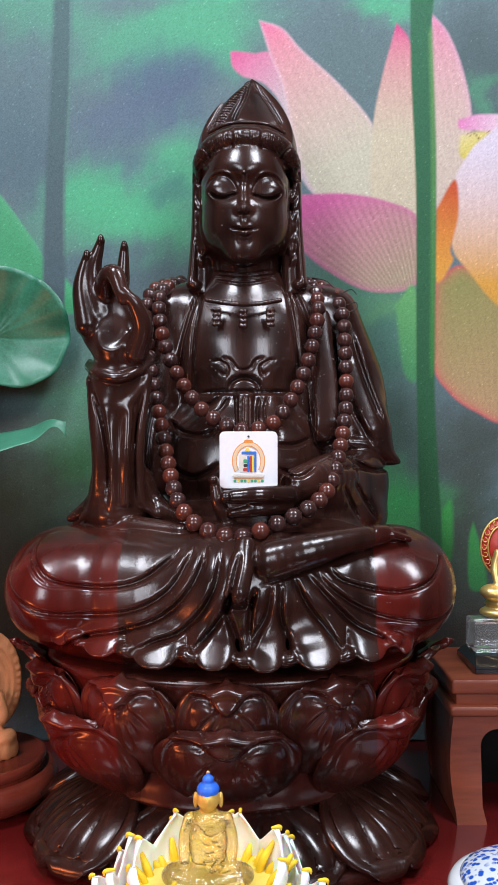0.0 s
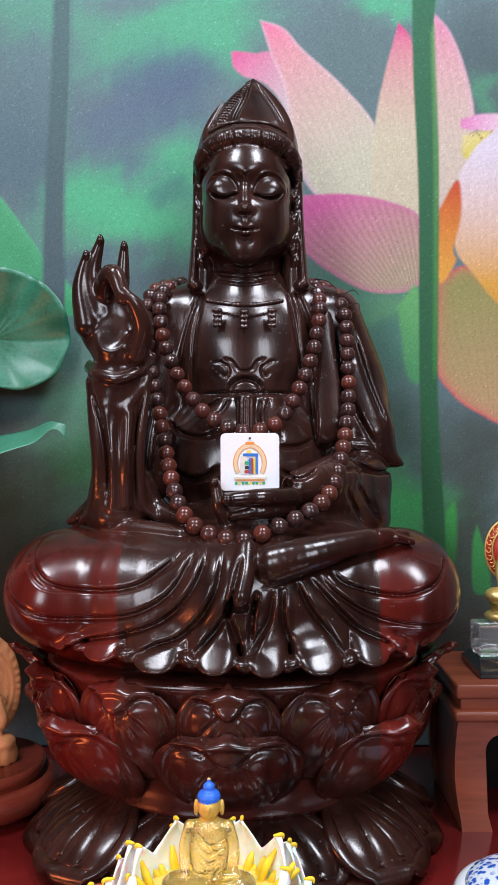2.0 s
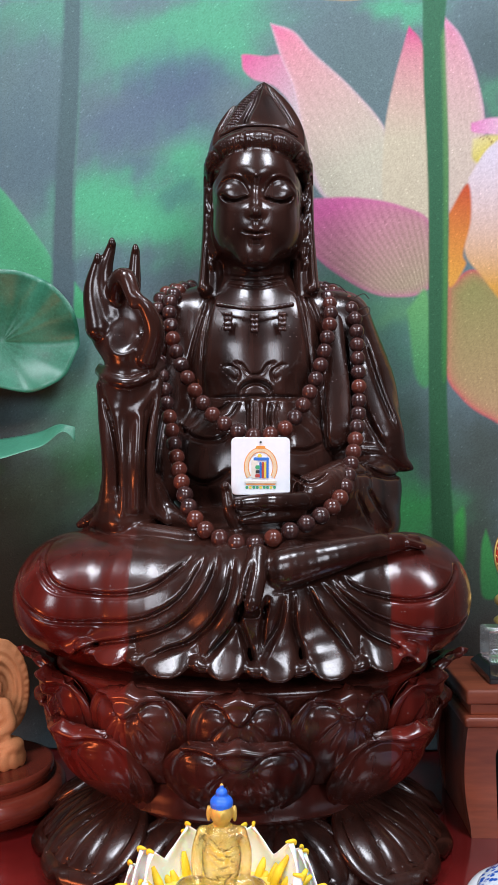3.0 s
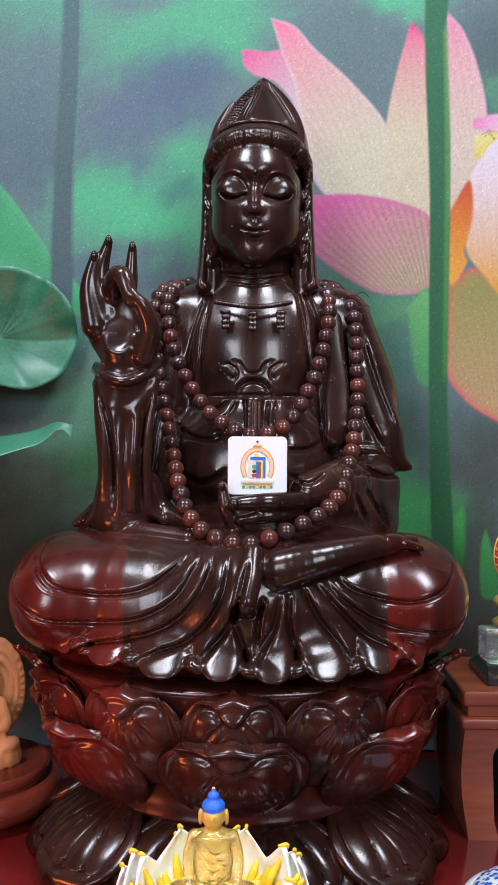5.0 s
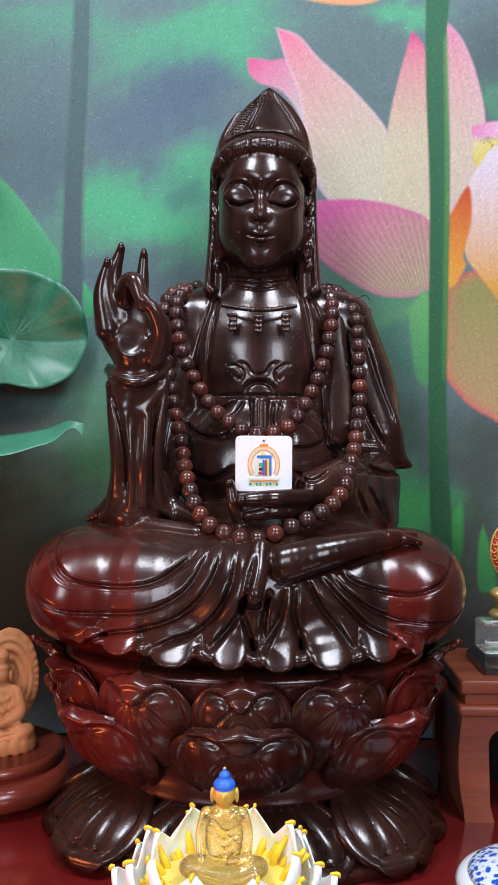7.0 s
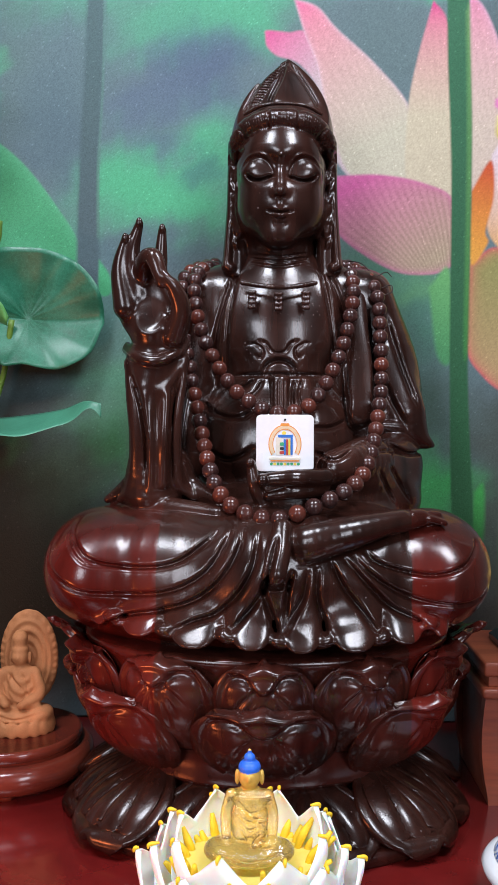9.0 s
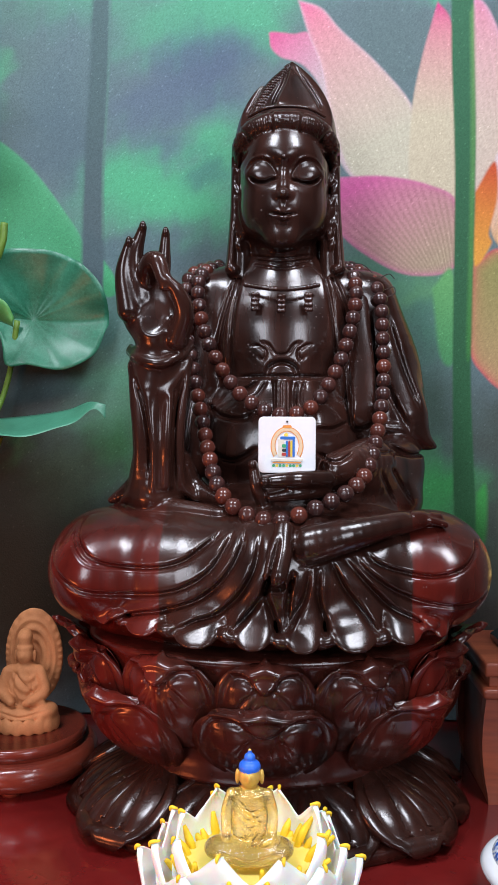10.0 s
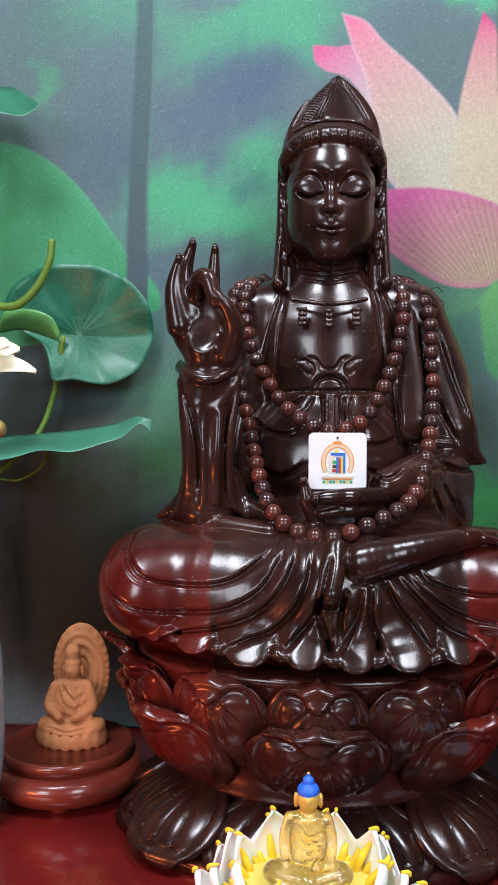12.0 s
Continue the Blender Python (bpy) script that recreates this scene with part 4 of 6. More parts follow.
            ([(0.0969, 1.2549), (0.1076, 1.2349), (0.1200, 1.2133)], 0.0018, 0.0030, "groove"),
            ([(0.0806, 1.2715), (0.1097, 1.2729), (0.1357, 1.2678)], 0.0018, 0.0030, "groove"),
            # raised sleeve
            ([(-0.1561, 1.3566), (-0.1448, 1.3220), (-0.1389, 1.2822), (-0.1403, 1.2329)], 0.0018, 0.0046, "lip"),
            ([(-0.1053, 1.3569), (-0.1129, 1.3222), (-0.1161, 1.2824), (-0.1161, 1.2388)], 0.0020, 0.0042, "groove"),
            ([(0.0080, 1.1687), (0.0416, 1.1773), (0.0730, 1.1873), (0.1056, 1.1998)], 0.0016, 0.0030, "groove")):
        c.line(pts, w, depth, kind)
    sx, _, sz = (-0.0062, 0.866, 1.3300)
    near = np.clip((0.0105 - np.abs(c.ax[0][:, None] - sx)) / 0.002, 0, 1) * np.clip((0.020 - np.abs(c.ax[2][None, :] - sz)) / 0.003, 0, 1)
    c.relief += (near * 0.0010 * np.sin((c.ax[0][:, None] - sx) * 1500)).astype(np.float32)
    c.press(1.0)
    # chest necklace
    for x, y, z in spline([(-0.0492, 0.913, 1.4626), (-0.0280, 0.904, 1.4580), (-0.0073, 0.901, 1.4557), (0.0140, 0.904, 1.4575), (0.0343, 0.913, 1.4622)], 22):
        c.ball((x, y - 0.004, z), (0.0031,) * 3, 0.0006)
    for x, y, z in ((-0.0376, 0.902, 1.4499), (-0.0078, 0.898, 1.4475), (0.0231, 0.902, 1.4495)):
        for i in range(4):
            for side in (-0.0026, 0.0026):
                c.ball((x + side, y - 0.0045, z - 0.0056 * i), (0.0030,) * 3, 0.0004)
    return c.skin()


def statue_head():
    c = Clay((-0.082, 0.855, 1.475), (0.076, 1.03, 1.742), 0.00105)
    # pointed hood and the veil falling at both sides
    ax, ay = -0.0038, 0.955
    z0 = 1.629
    x, y, z = c.ax[0][:, None, None], c.ax[1][None, :, None], c.ax[2][None, None, :]
    up = np.maximum(z - z0, 0)
    lean = 0.006 * np.clip(up / 0.1, 0, 1) ** 2
    r = np.sqrt((x - ax - lean) ** 2 + ((y - ay) / 0.95) ** 2)
    dome = np.maximum(np.sqrt((r + 0.0622) ** 2 + up ** 2) - 0.1240, z0 + 0.006 - z)
    dome = np.maximum(dome, (0.9085 + 0.56 * (z - 1.655) + 0.42 * np.abs(x - ax - lean) - y) * 0.80)
    wide = 0.0640 + 0.006 * np.clip((1.560 - z) / 0.06, 0, 1) ** 2
    veil = np.maximum(np.maximum(r - wide, 1.484 - z), np.maximum(z - z0 - 0.01, 0.960 - y))
    c.mixin((slice(None),) * 3, dome, 0.003, False)
    c.mixin((slice(None),) * 3, veil, 0.004, False)
    for s in (-1, 1):
        # front edge of the veil, with a curl at its foot
        c.tube([(ax + s * 0.0600, 0.948, z0 + 0.004), (ax + s * 0.0615, 0.946, z0 - 0.07), (ax + s * 0.0640, 0.944, z0 - 0.125), (ax + s * 0.0655, 0.942, z0 - 0.142)], [0.0045, 0.0045, 0.0060, 0.0065], 0.003, n=16, deep=2.0)
        c.ball((ax + s * 0.0610, 0.936, z0 - 0.1445), (0.0060, 0.007, 0.0060), 0.002)
        c.tube([(ax + s * 0.0520, 0.952, z0 - 0.06), (ax + s * 0.0525, 0.952, z0 - 0.100), (ax + s * 0.0540, 0.950, z0 - 0.150)], [0.006, 0.010, 0.013], 0.004, n=12)
        # waved lock of hair beside the cheek
        for k in range(9):
            q = k / 8
            c.ball((ax + s * (0.0570 - 0.0025 * q + 0.0014 * math.sin(k * 2.4)), 0.942, z0 - 0.014 - 0.100 * q), (0.0042, 0.0065, 0.0088), 0.0025, rot=(0, s * 16, 0))
    # face
    c.ball((-0.0055, 0.938, 1.592), (0.0530, 0.0585, 0.078), 0.004)
    c.ball((-0.0055, 0.934, 1.549), (0.0505, 0.050, 0.042), 0.014)
    c.ball((-0.0077, 0.904, 1.5143), (0.017, 0.012, 0.012), 0.020)
    c.tube([(-0.0061, 0.955, 1.522), (-0.0064, 0.970, 1.466)], [0.038, 0.040], 0.006)
    # sockets, lids, brows
    for s, eye, brow, slit in (
            (-1, (-0.0293, 0.900, 1.5879), [(-0.0111, 1.5748), (-0.0144, 1.5881), (-0.0214, 1.5989), (-0.0323, 1.6034), (-0.0436, 1.6008), (-0.0518, 1.5896)], [(-0.0467, 1.5847), (-0.0381, 1.5775), (-0.0284, 1.5756), (-0.0188, 1.5782), (-0.0130, 1.5786)]),
            (1, (0.0189, 0.900, 1.5866), [(0.0004, 1.5748), (0.0035, 1.5875), (0.0104, 1.5976), (0.0205, 1.6021), (0.0317, 1.5995), (0.0405, 1.5883)], [(0.0016, 1.5779), (0.0080, 1.5769), (0.0176, 1.5744), (0.0278, 1.5762), (0.0369, 1.5834)])):
        c.ball((eye[0], eye[1] - 0.0175, eye[2] - 0.001), (0.0200, 0.0105, 0.0120), 0.016, cut=True)
        c.ball((eye[0], eye[1] + 0.0058, eye[2] - 0.002), (0.0205, 0.0130, 0.0108), 0.008)
        c.line(brow, 0.0016, -0.0012)
        c.line([(bx, bz - 0.0030) for bx, bz in brow], 0.0020, 0.0010)
        c.line(slit, 0.0017, 0.0062)
    c.press(0.925)
    c.tube([(-0.0068, 0.893, 1.5890), (-0.0066, 0.886, 1.5723), (-0.0065, 0.878, 1.5589)], [0.0028, 0.0029, 0.0040], 0.005, n=10)
    c.ball((-0.0065, 0.879, 1.5584), (0.0040, 0.0040, 0.0040), 0.005)
    for at in ((-0.0122, 0.885, 1.5583), (-0.0002, 0.885, 1.5583)):
        c.ball(at, (0.0036, 0.0050, 0.0036), 0.005)
    for at in ((-0.0102, 0.880, 1.5530), (-0.0020, 0.880, 1.5530)):
        c.ball(at, (0.0020, 0.0035, 0.0016), 0.001, cut=True)
    # mouth: bowed upper lip, full lower lip, pressed-in corners
    c.tube([(-0.0211, 0.892, 1.5404), (-0.0115, 0.887, 1.5415), (-0.0064, 0.886, 1.5404), (-0.0007, 0.887, 1.5416), (0.0089, 0.892, 1.5398)], [0.0016, 0.0030, 0.0029, 0.0030, 0.0016], 0.002, n=18)
    c.tube([(-0.0166, 0.891, 1.5369), (-0.0057, 0.886, 1.5342), (0.0051, 0.891, 1.5363)], [0.0020, 0.0040, 0.0020], 0.002, n=12)
    c.line([(-0.0229, 1.5402), (-0.0121, 1.5381), (-0.0064, 1.5369), (-0.0000, 1.5378), (0.0107, 1.5396)], 0.0011, 0.0036)
    c.line([(-0.0146, 1.5271), (-0.0063, 1.5258), (0.0026, 1.5271)], 0.0030, 0.0010)
    c.line([(-0.0065, 1.5518), (-0.0064, 1.5449)], 0.0018, 0.0010)
    c.press(0.915)
    c.ball((-0.0061, 0.878, 1.5989), (0.0030, 0.003, 0.0030), 0.0006)
    # hair rolls over the brow
    hair = spline([(-0.0597, 0.940, 1.6173), (-0.0570, 0.928, 1.6274), (-0.0458, 0.914, 1.6378), (-0.0239, 0.900, 1.6425), (-0.0033, 0.896, 1.6430), (0.0179, 0.900, 1.6418), (0.0378, 0.914, 1.6371), (0.0490, 0.928, 1.6267), (0.0510, 0.940, 1.6173)], 48)
    c.tube(hair, [0.0078, 0.0100, 0.0124, 0.0126, 0.0124, 0.0100, 0.0078], 0.002, n=48)
    d, s_, run = c.flat_dist(hair[:, [0, 2]], 48)
    band = np.clip((0.014 - d) / 0.003, 0, 1)
    c.relief += (band * (0.0006 * np.sin(run * 430 + 60 * d * s_) + 0.0020 * np.exp(-((((run * 5 + 0.5) % 1) - 0.5) / 0.05) ** 2))).astype(np.float32)
    c.press(0.945)
    for x_, y_, z_ in spline([(-0.0472, 0.914, 1.6560), (-0.0260, 0.903, 1.6616), (-0.0028, 0.900, 1.6624), (0.0204, 0.903, 1.6609), (0.0403, 0.914, 1.6553)], 30):
        c.ball((x_, y_, z_), (0.0021,) * 3, 0.0008)
    # folded cloth of the hood
    c.line([(0.0021, 1.7315), (-0.0051, 1.7043), (-0.0135, 1.6844), (-0.0184, 1.6675)], 0.0018, 0.0045, "lip")
    c.line([(0.0378, 1.6686), (0.0262, 1.6930), (0.0035, 1.7301)], 0.0016, 0.0040, "lip")
    c.line([(-0.0006, 1.7328), (-0.0260, 1.7098), (-0.0434, 1.6752), (-0.0480, 1.6632)], 0.0016, 0.0034, "lip")
    d, s_, run = c.flat_dist([(-0.0033, 1.7274), (-0.0232, 1.7031), (-0.0388, 1.6739)], 28)
    c.relief += (np.clip((0.0085 - d) / 0.002, 0, 1) * 0.0011 * np.sin(run * 105 + 500 * d * s_)).astype(np.float32)
    # rings of the neck
    c.line([(-0.0457, 1.5026), (-0.0077, 1.4954), (0.0300, 1.5028)], 0.0013, 0.0028)
    c.line([(-0.0457, 1.4979), (-0.0076, 1.4908), (0.0301, 1.4981)], 0.0013, 0.0028)
    c.line([(-0.0456, 1.4933), (-0.0076, 1.4862), (0.0301, 1.4935)], 0.0013, 0.0028)
    c.press(0.965)
    return c.skin()


body = mesh_of("seated_statue", [statue_body(), statue_head()])
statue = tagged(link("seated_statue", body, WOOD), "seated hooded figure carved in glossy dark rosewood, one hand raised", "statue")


# ---- the lotus pedestal ----
PC = (-0.0205, 0.850)  # its axis
PA, PB = 0.200, 0.142  # half width, half depth of the rim


def bump01(x):
    return max(0.0, min(1.0, x)) ** 2 * (3 - 2 * max(0.0, min(1.0, x)))


def petal(turn, width, z0, z1, r0, r1, belly, curl, drop, veins, deep=0.0020, thick=0.009, fan=True, nu=48, nv=44):
    """A carved petal standing on the bowl. turn: degrees round the axis from the front; r0, r1: how far out its foot and tip lie."""
    def at(u, v):
        s = 2 * u - 1
        half = 0.55 + 0.45 * math.sin(v / 0.45 * math.pi / 2) if v < 0.45 else max(0.02, (1 - ((v - 0.45) / 0.55) ** 2.6)) ** (1 / 2.6)
        tip = math.exp(-(s / 0.30) ** 2)
        a = radians(turn + 0.5 * width * s * half)
        r = r0 + (r1 - r0) * v + belly * math.sin(math.pi * min(1, 0.1 + v * 0.85)) * (1 - 0.75 * s * s)
        r += curl * bump01((v - 0.70) / 0.30) * (0.45 + 0.55 * tip)
        z = z0 + (z1 - z0) * (v + 0.05 * tip * v * v) - drop * bump01((v - 0.84) / 0.16) * tip
        # raised rolled rim with a groove inside it
        inner = max(abs(s), (v - 0.30) / 0.70)
        r += 0.0030 * bump01((inner - 0.80) / 0.10) - 0.0016 * math.exp(-((inner - 0.76) / 0.045) ** 2)
        if fan:  # the tip folded forwards and down in a lip
            edge = 0.90 - 0.20 * math.exp(-(s / 0.30) ** 2)
            r += 0.0062 * bump01((v - edge) / 0.03) - 0.012 * bump01((v - 0.86) / 0.14) ** 2 - 0.0030 * math.exp(-((v - edge + 0.02) / 0.025) ** 2) * bump01((0.8 - abs(s)) / 0.2)
        fade = bump01((v - 0.02) / 0.10) * bump01((0.90 - abs(s)) / 0.12) * bump01((0.82 - v) / 0.08)
        for k in range(veins):
            if fan:  # carved lines spreading from under the tip and bending downwards
                down, out = (0.76 - v) * 1.25, abs(s)
                far = math.hypot(down, out)
                way = math.atan2(out, down) + 0.55 * far
                along = bump01((far - 0.10) / 0.08) * bump01((0.62 + 0.08 * (k % 2) - far) / 0.30)
                r -= deep * fade * along * math.exp(-((way - 0.32 - 0.36 * k) * max(far, 0.15) / 0.032) ** 2)
            else:
                g = (k - (veins - 1) / 2) / veins * 1.6
                r -= deep * fade * math.exp(-((s - g * (0.35 + 0.65 * v)) / 0.075) ** 2)
        return (PC[0] + (PA + r) * math.sin(a), PC[1] - (PB + r) * math.cos(a), z)
    return sheet(at, nu, nv, thick)


def build_pedestal():
    root = empty("lotus_pedestal", (PC[0], PC[1], TOP), "carved lotus pedestal of glossy dark red rosewood with curled petals", "pedestal")
    prof = [(0.70, 0.0), (1.05, 0.0), (1.06, 0.002), (1.06, 0.012), (1.04, 0.014), (0.95, 0.016), (0.82, 0.030), (0.68, 0.045), (0.63, 0.054), (0.71, 0.057), (0.73, 0.062), (0.71, 0.067), (0.74, 0.090),
            (0.82, 0.130), (0.90, 0.155), (0.93, 0.175), (0.955, 0.184), (0.97, 0.188), (0.97, 0.192), (0.955, 0.194), (0.88, 0.194)]
    bm = lathe((PC[0], PC[1], TOP), [(r * PA, z) for r, z in prof], 96, 1.0, PB / PA)
    under(part("bowl", bm, LOTUS_WOOD), root)
    for turn, wide in ((0, 30), (-30, 35), (30, 35), (-66, 40), (66, 40), (-105, 38), (105, 38), (-143, 38), (143, 38), (180, 36)):
        far = 0.012 if abs(turn) in (66, 105) else -0.004
        under(part("petal", petal(turn, wide, 0.985, 1.083, -0.040, -0.002, 0.026, far, 0.0, 4, deep=0.0034), LOTUS_WOOD), root)
    for turn in (-86, 86):  # upturned tips at the rim's two ends
        under(part("petal", petal(turn, 26, 1.010, 1.088, -0.030, 0.006, 0.010, 0.026, 0.0, 0, fan=False), LOTUS_WOOD), root)
    for turn, wide in ((0, 44), (-50, 46), (50, 46), (-96, 44), (96, 44), (-140, 44), (140, 44), (180, 40)):
        far = 0.012 if abs(turn) in (50, 96) else 0.002
        under(part("petal", petal(turn, wide, 0.950, 1.043, -0.060, 0.002, 0.034, far, 0.0, 3, deep=0.0030), LOTUS_WOOD), root)
    for turn in (-16, 16, -80, 80, -144, 144):
        under(part("foot_petal", petal(turn, 40, 0.944, 0.896, -0.062, 0.002, 0.018, 0.004, 0.0, 3, deep=0.0050, fan=False), WOOD), root)
    for turn in (-48, 48, -112, 112, 180):
        under(part("foot_petal", petal(turn, 36, 0.948, 0.900, -0.062, 0.012, 0.022, 0.006, -0.006, 3, deep=0.0050, fan=False), WOOD), root)

build_pedestal()


# ---- the bead necklace ----
def random_wood():
    m = mat("bead_rosewood", (0.020, 0.0095, 0.0100), (0.060, 0.022, 0.018), rough=0.24, scale=110, bump=0.15, coat=0.25)
    t = m.node_tree
    p = t.nodes["Principled BSDF"]
    old = p.inputs["Base Color"].links[0].from_socket
    info = t.nodes.new("ShaderNodeObjectInfo")
    ramp = t.nodes.new("ShaderNodeMapRange")
    ramp.inputs["From Min"].default_value, ramp.inputs["From Max"].default_value = 0.45, 1.0
    ramp.inputs["To Max"].default_value = 0.85
    t.links.new(info.outputs["Random"], ramp.inputs["Value"])
    mx = t.nodes.new("ShaderNodeMix")
    mx.data_type = "RGBA"
    mx.inputs["B"].default_value = (0.110, 0.026, 0.016, 1)
    t.links.new(ramp.outputs[0], mx.inputs["Factor"])
    t.links.new(old, mx.inputs["A"])
    t.links.new(mx.outputs["Result"], p.inputs["Base Color"])
    return m


def build_mala():
    root = empty("bead_necklace", (-0.02, 0.8, 1.3), "long necklace of round dark red wooden beads, wound twice", "necklace")
    wood = random_wood()
    size = 0.0176
    bm = bmesh.new()
    bmesh.ops.create_uvsphere(bm, u_segments=20, v_segments=14, radius=size / 2)
    for v in bm.verts:
        if abs(v.co.z) > size * 0.47:
            v.co.z *= 0.93
    me = bpy.data.meshes.new("bead")
    bm.to_mesh(me)
    bm.free()
    smooth(me)
    me.materials.append(wood)
    cord = mat("cord", (0.02, 0.012, 0.01), rough=0.7)
    rng = random.Random(5)
    for pts in (
            # short turn
            [(-0.0794, 1.01, 1.498), (-0.0983, 0.965, 1.49), (-0.1063, 0.928, 1.466), (-0.0988, 0.902, 1.418), (-0.0823, 0.884, 1.378), (-0.0559, 0.866, 1.339), (-0.0282, 0.852, 1.319), (-0.0087, 0.846, 1.313), (0.0076, 0.846, 1.314),
             (0.0252, 0.852, 1.321), (0.0428, 0.866, 1.343), (0.0612, 0.884, 1.38), (0.0739, 0.902, 1.424), (0.0792, 0.928, 1.463), (0.0725, 0.975, 1.492), (0.0548, 1.01, 1.502)],
            # long turn
            [(-0.0878, 1, 1.501), (-0.1142, 0.955, 1.484), (-0.1209, 0.928, 1.457), (-0.1166, 0.905, 1.405), (-0.1048, 0.882, 1.353), (-0.0925, 0.85, 1.302), (-0.0794, 0.81, 1.259), (-0.067, 0.782, 1.234), (-0.0474, 0.764, 1.218), (-0.017, 0.752, 1.21),
             (0.0019, 0.75, 1.213), (0.0316, 0.758, 1.224), (0.0597, 0.772, 1.237), (0.0804, 0.8, 1.255), (0.0967, 0.846, 1.296), (0.1072, 0.885, 1.346), (0.109, 0.912, 1.405), (0.1082, 0.934, 1.451), (0.0972, 0.965, 1.481), (0.0791, 1, 1.498)]):
        dense = spline(pts, 600)
        step = np.concatenate([[0], np.cumsum(np.linalg.norm(np.diff(dense, axis=0), axis=1))])
        count = int(step[-1] / (size * 1.01))
        for k in range(count + 1):
            q = [float(np.interp(k * step[-1] / count, step, dense[:, i])) for i in range(3)]
            bead = under(new("bead", me), root)
            bead.location = q
            bead.rotation_euler = (rng.uniform(0, 6), rng.uniform(0, 6), rng.uniform(0, 6))
        under(part("cord", pipe(dense[::8], 0.0012, 75, 6), cord), root)
    for pts in ([(0.0711, 0.985, 1.503), (0.0895, 0.955, 1.494), (0.0985, 0.93, 1.48)], [(0.1078, 0.93, 1.474), (0.1207, 0.95, 1.482), (0.1274, 0.95, 1.476)], [(0.113, 0.93, 1.46), (0.1248, 0.94, 1.465), (0.1249, 0.93, 1.456), (0.1151, 0.925, 1.451)]):
        under(part("cord_end", pipe(pts, 0.0006, 14, 6), cord), root)


build_mala()


# ---- the printed card ----
def polygon(pts, y, depth):
    """A flat plate with the outline pts (x, z), facing the front at y."""
    bm = bmesh.new()
    f = bm.faces.new([bm.verts.new((x, y, z)) for x, z in pts])
    r = bmesh.ops.extrude_face_region(bm, geom=[f])
    for v in r["geom"]:
        if isinstance(v, bmesh.types.BMVert):
            v.co.y += depth
    return bm


def rounded(cx, cz, w, h, r, n=6):
    out = []
    for sx, sz, a0 in ((1, 1, 0), (-1, 1, 90), (-1, -1, 180), (1, -1, 270)):
        for i in range(n + 1):
            a = radians(a0 + 90 * i / n)
            out.append((cx + sx * (w / 2 - r) + r * math.cos(a), cz + sz * (h / 2 - r) + r * math.sin(a)))
    return out


def arch_ring(cx, cz, rx, rz, wide, a0=-35, a1=215, n=30):
    o = [(cx + rx * math.cos(radians(a0 + (a1 - a0) * i / n)), cz + rz * math.sin(radians(a0 + (a1 - a0) * i / n))) for i in range(n + 1)]
    q = [(cx + (rx - wide) * math.cos(radians(a0 + (a1 - a0) * i / n)), cz + (rz - wide) * math.sin(radians(a0 + (a1 - a0) * i / n))) for i in range(n, -1, -1)]
    return o + q


def ink(name, c):
    return mat(name, c, tuple(v * 0.85 for v in c), rough=0.45, scale=200)


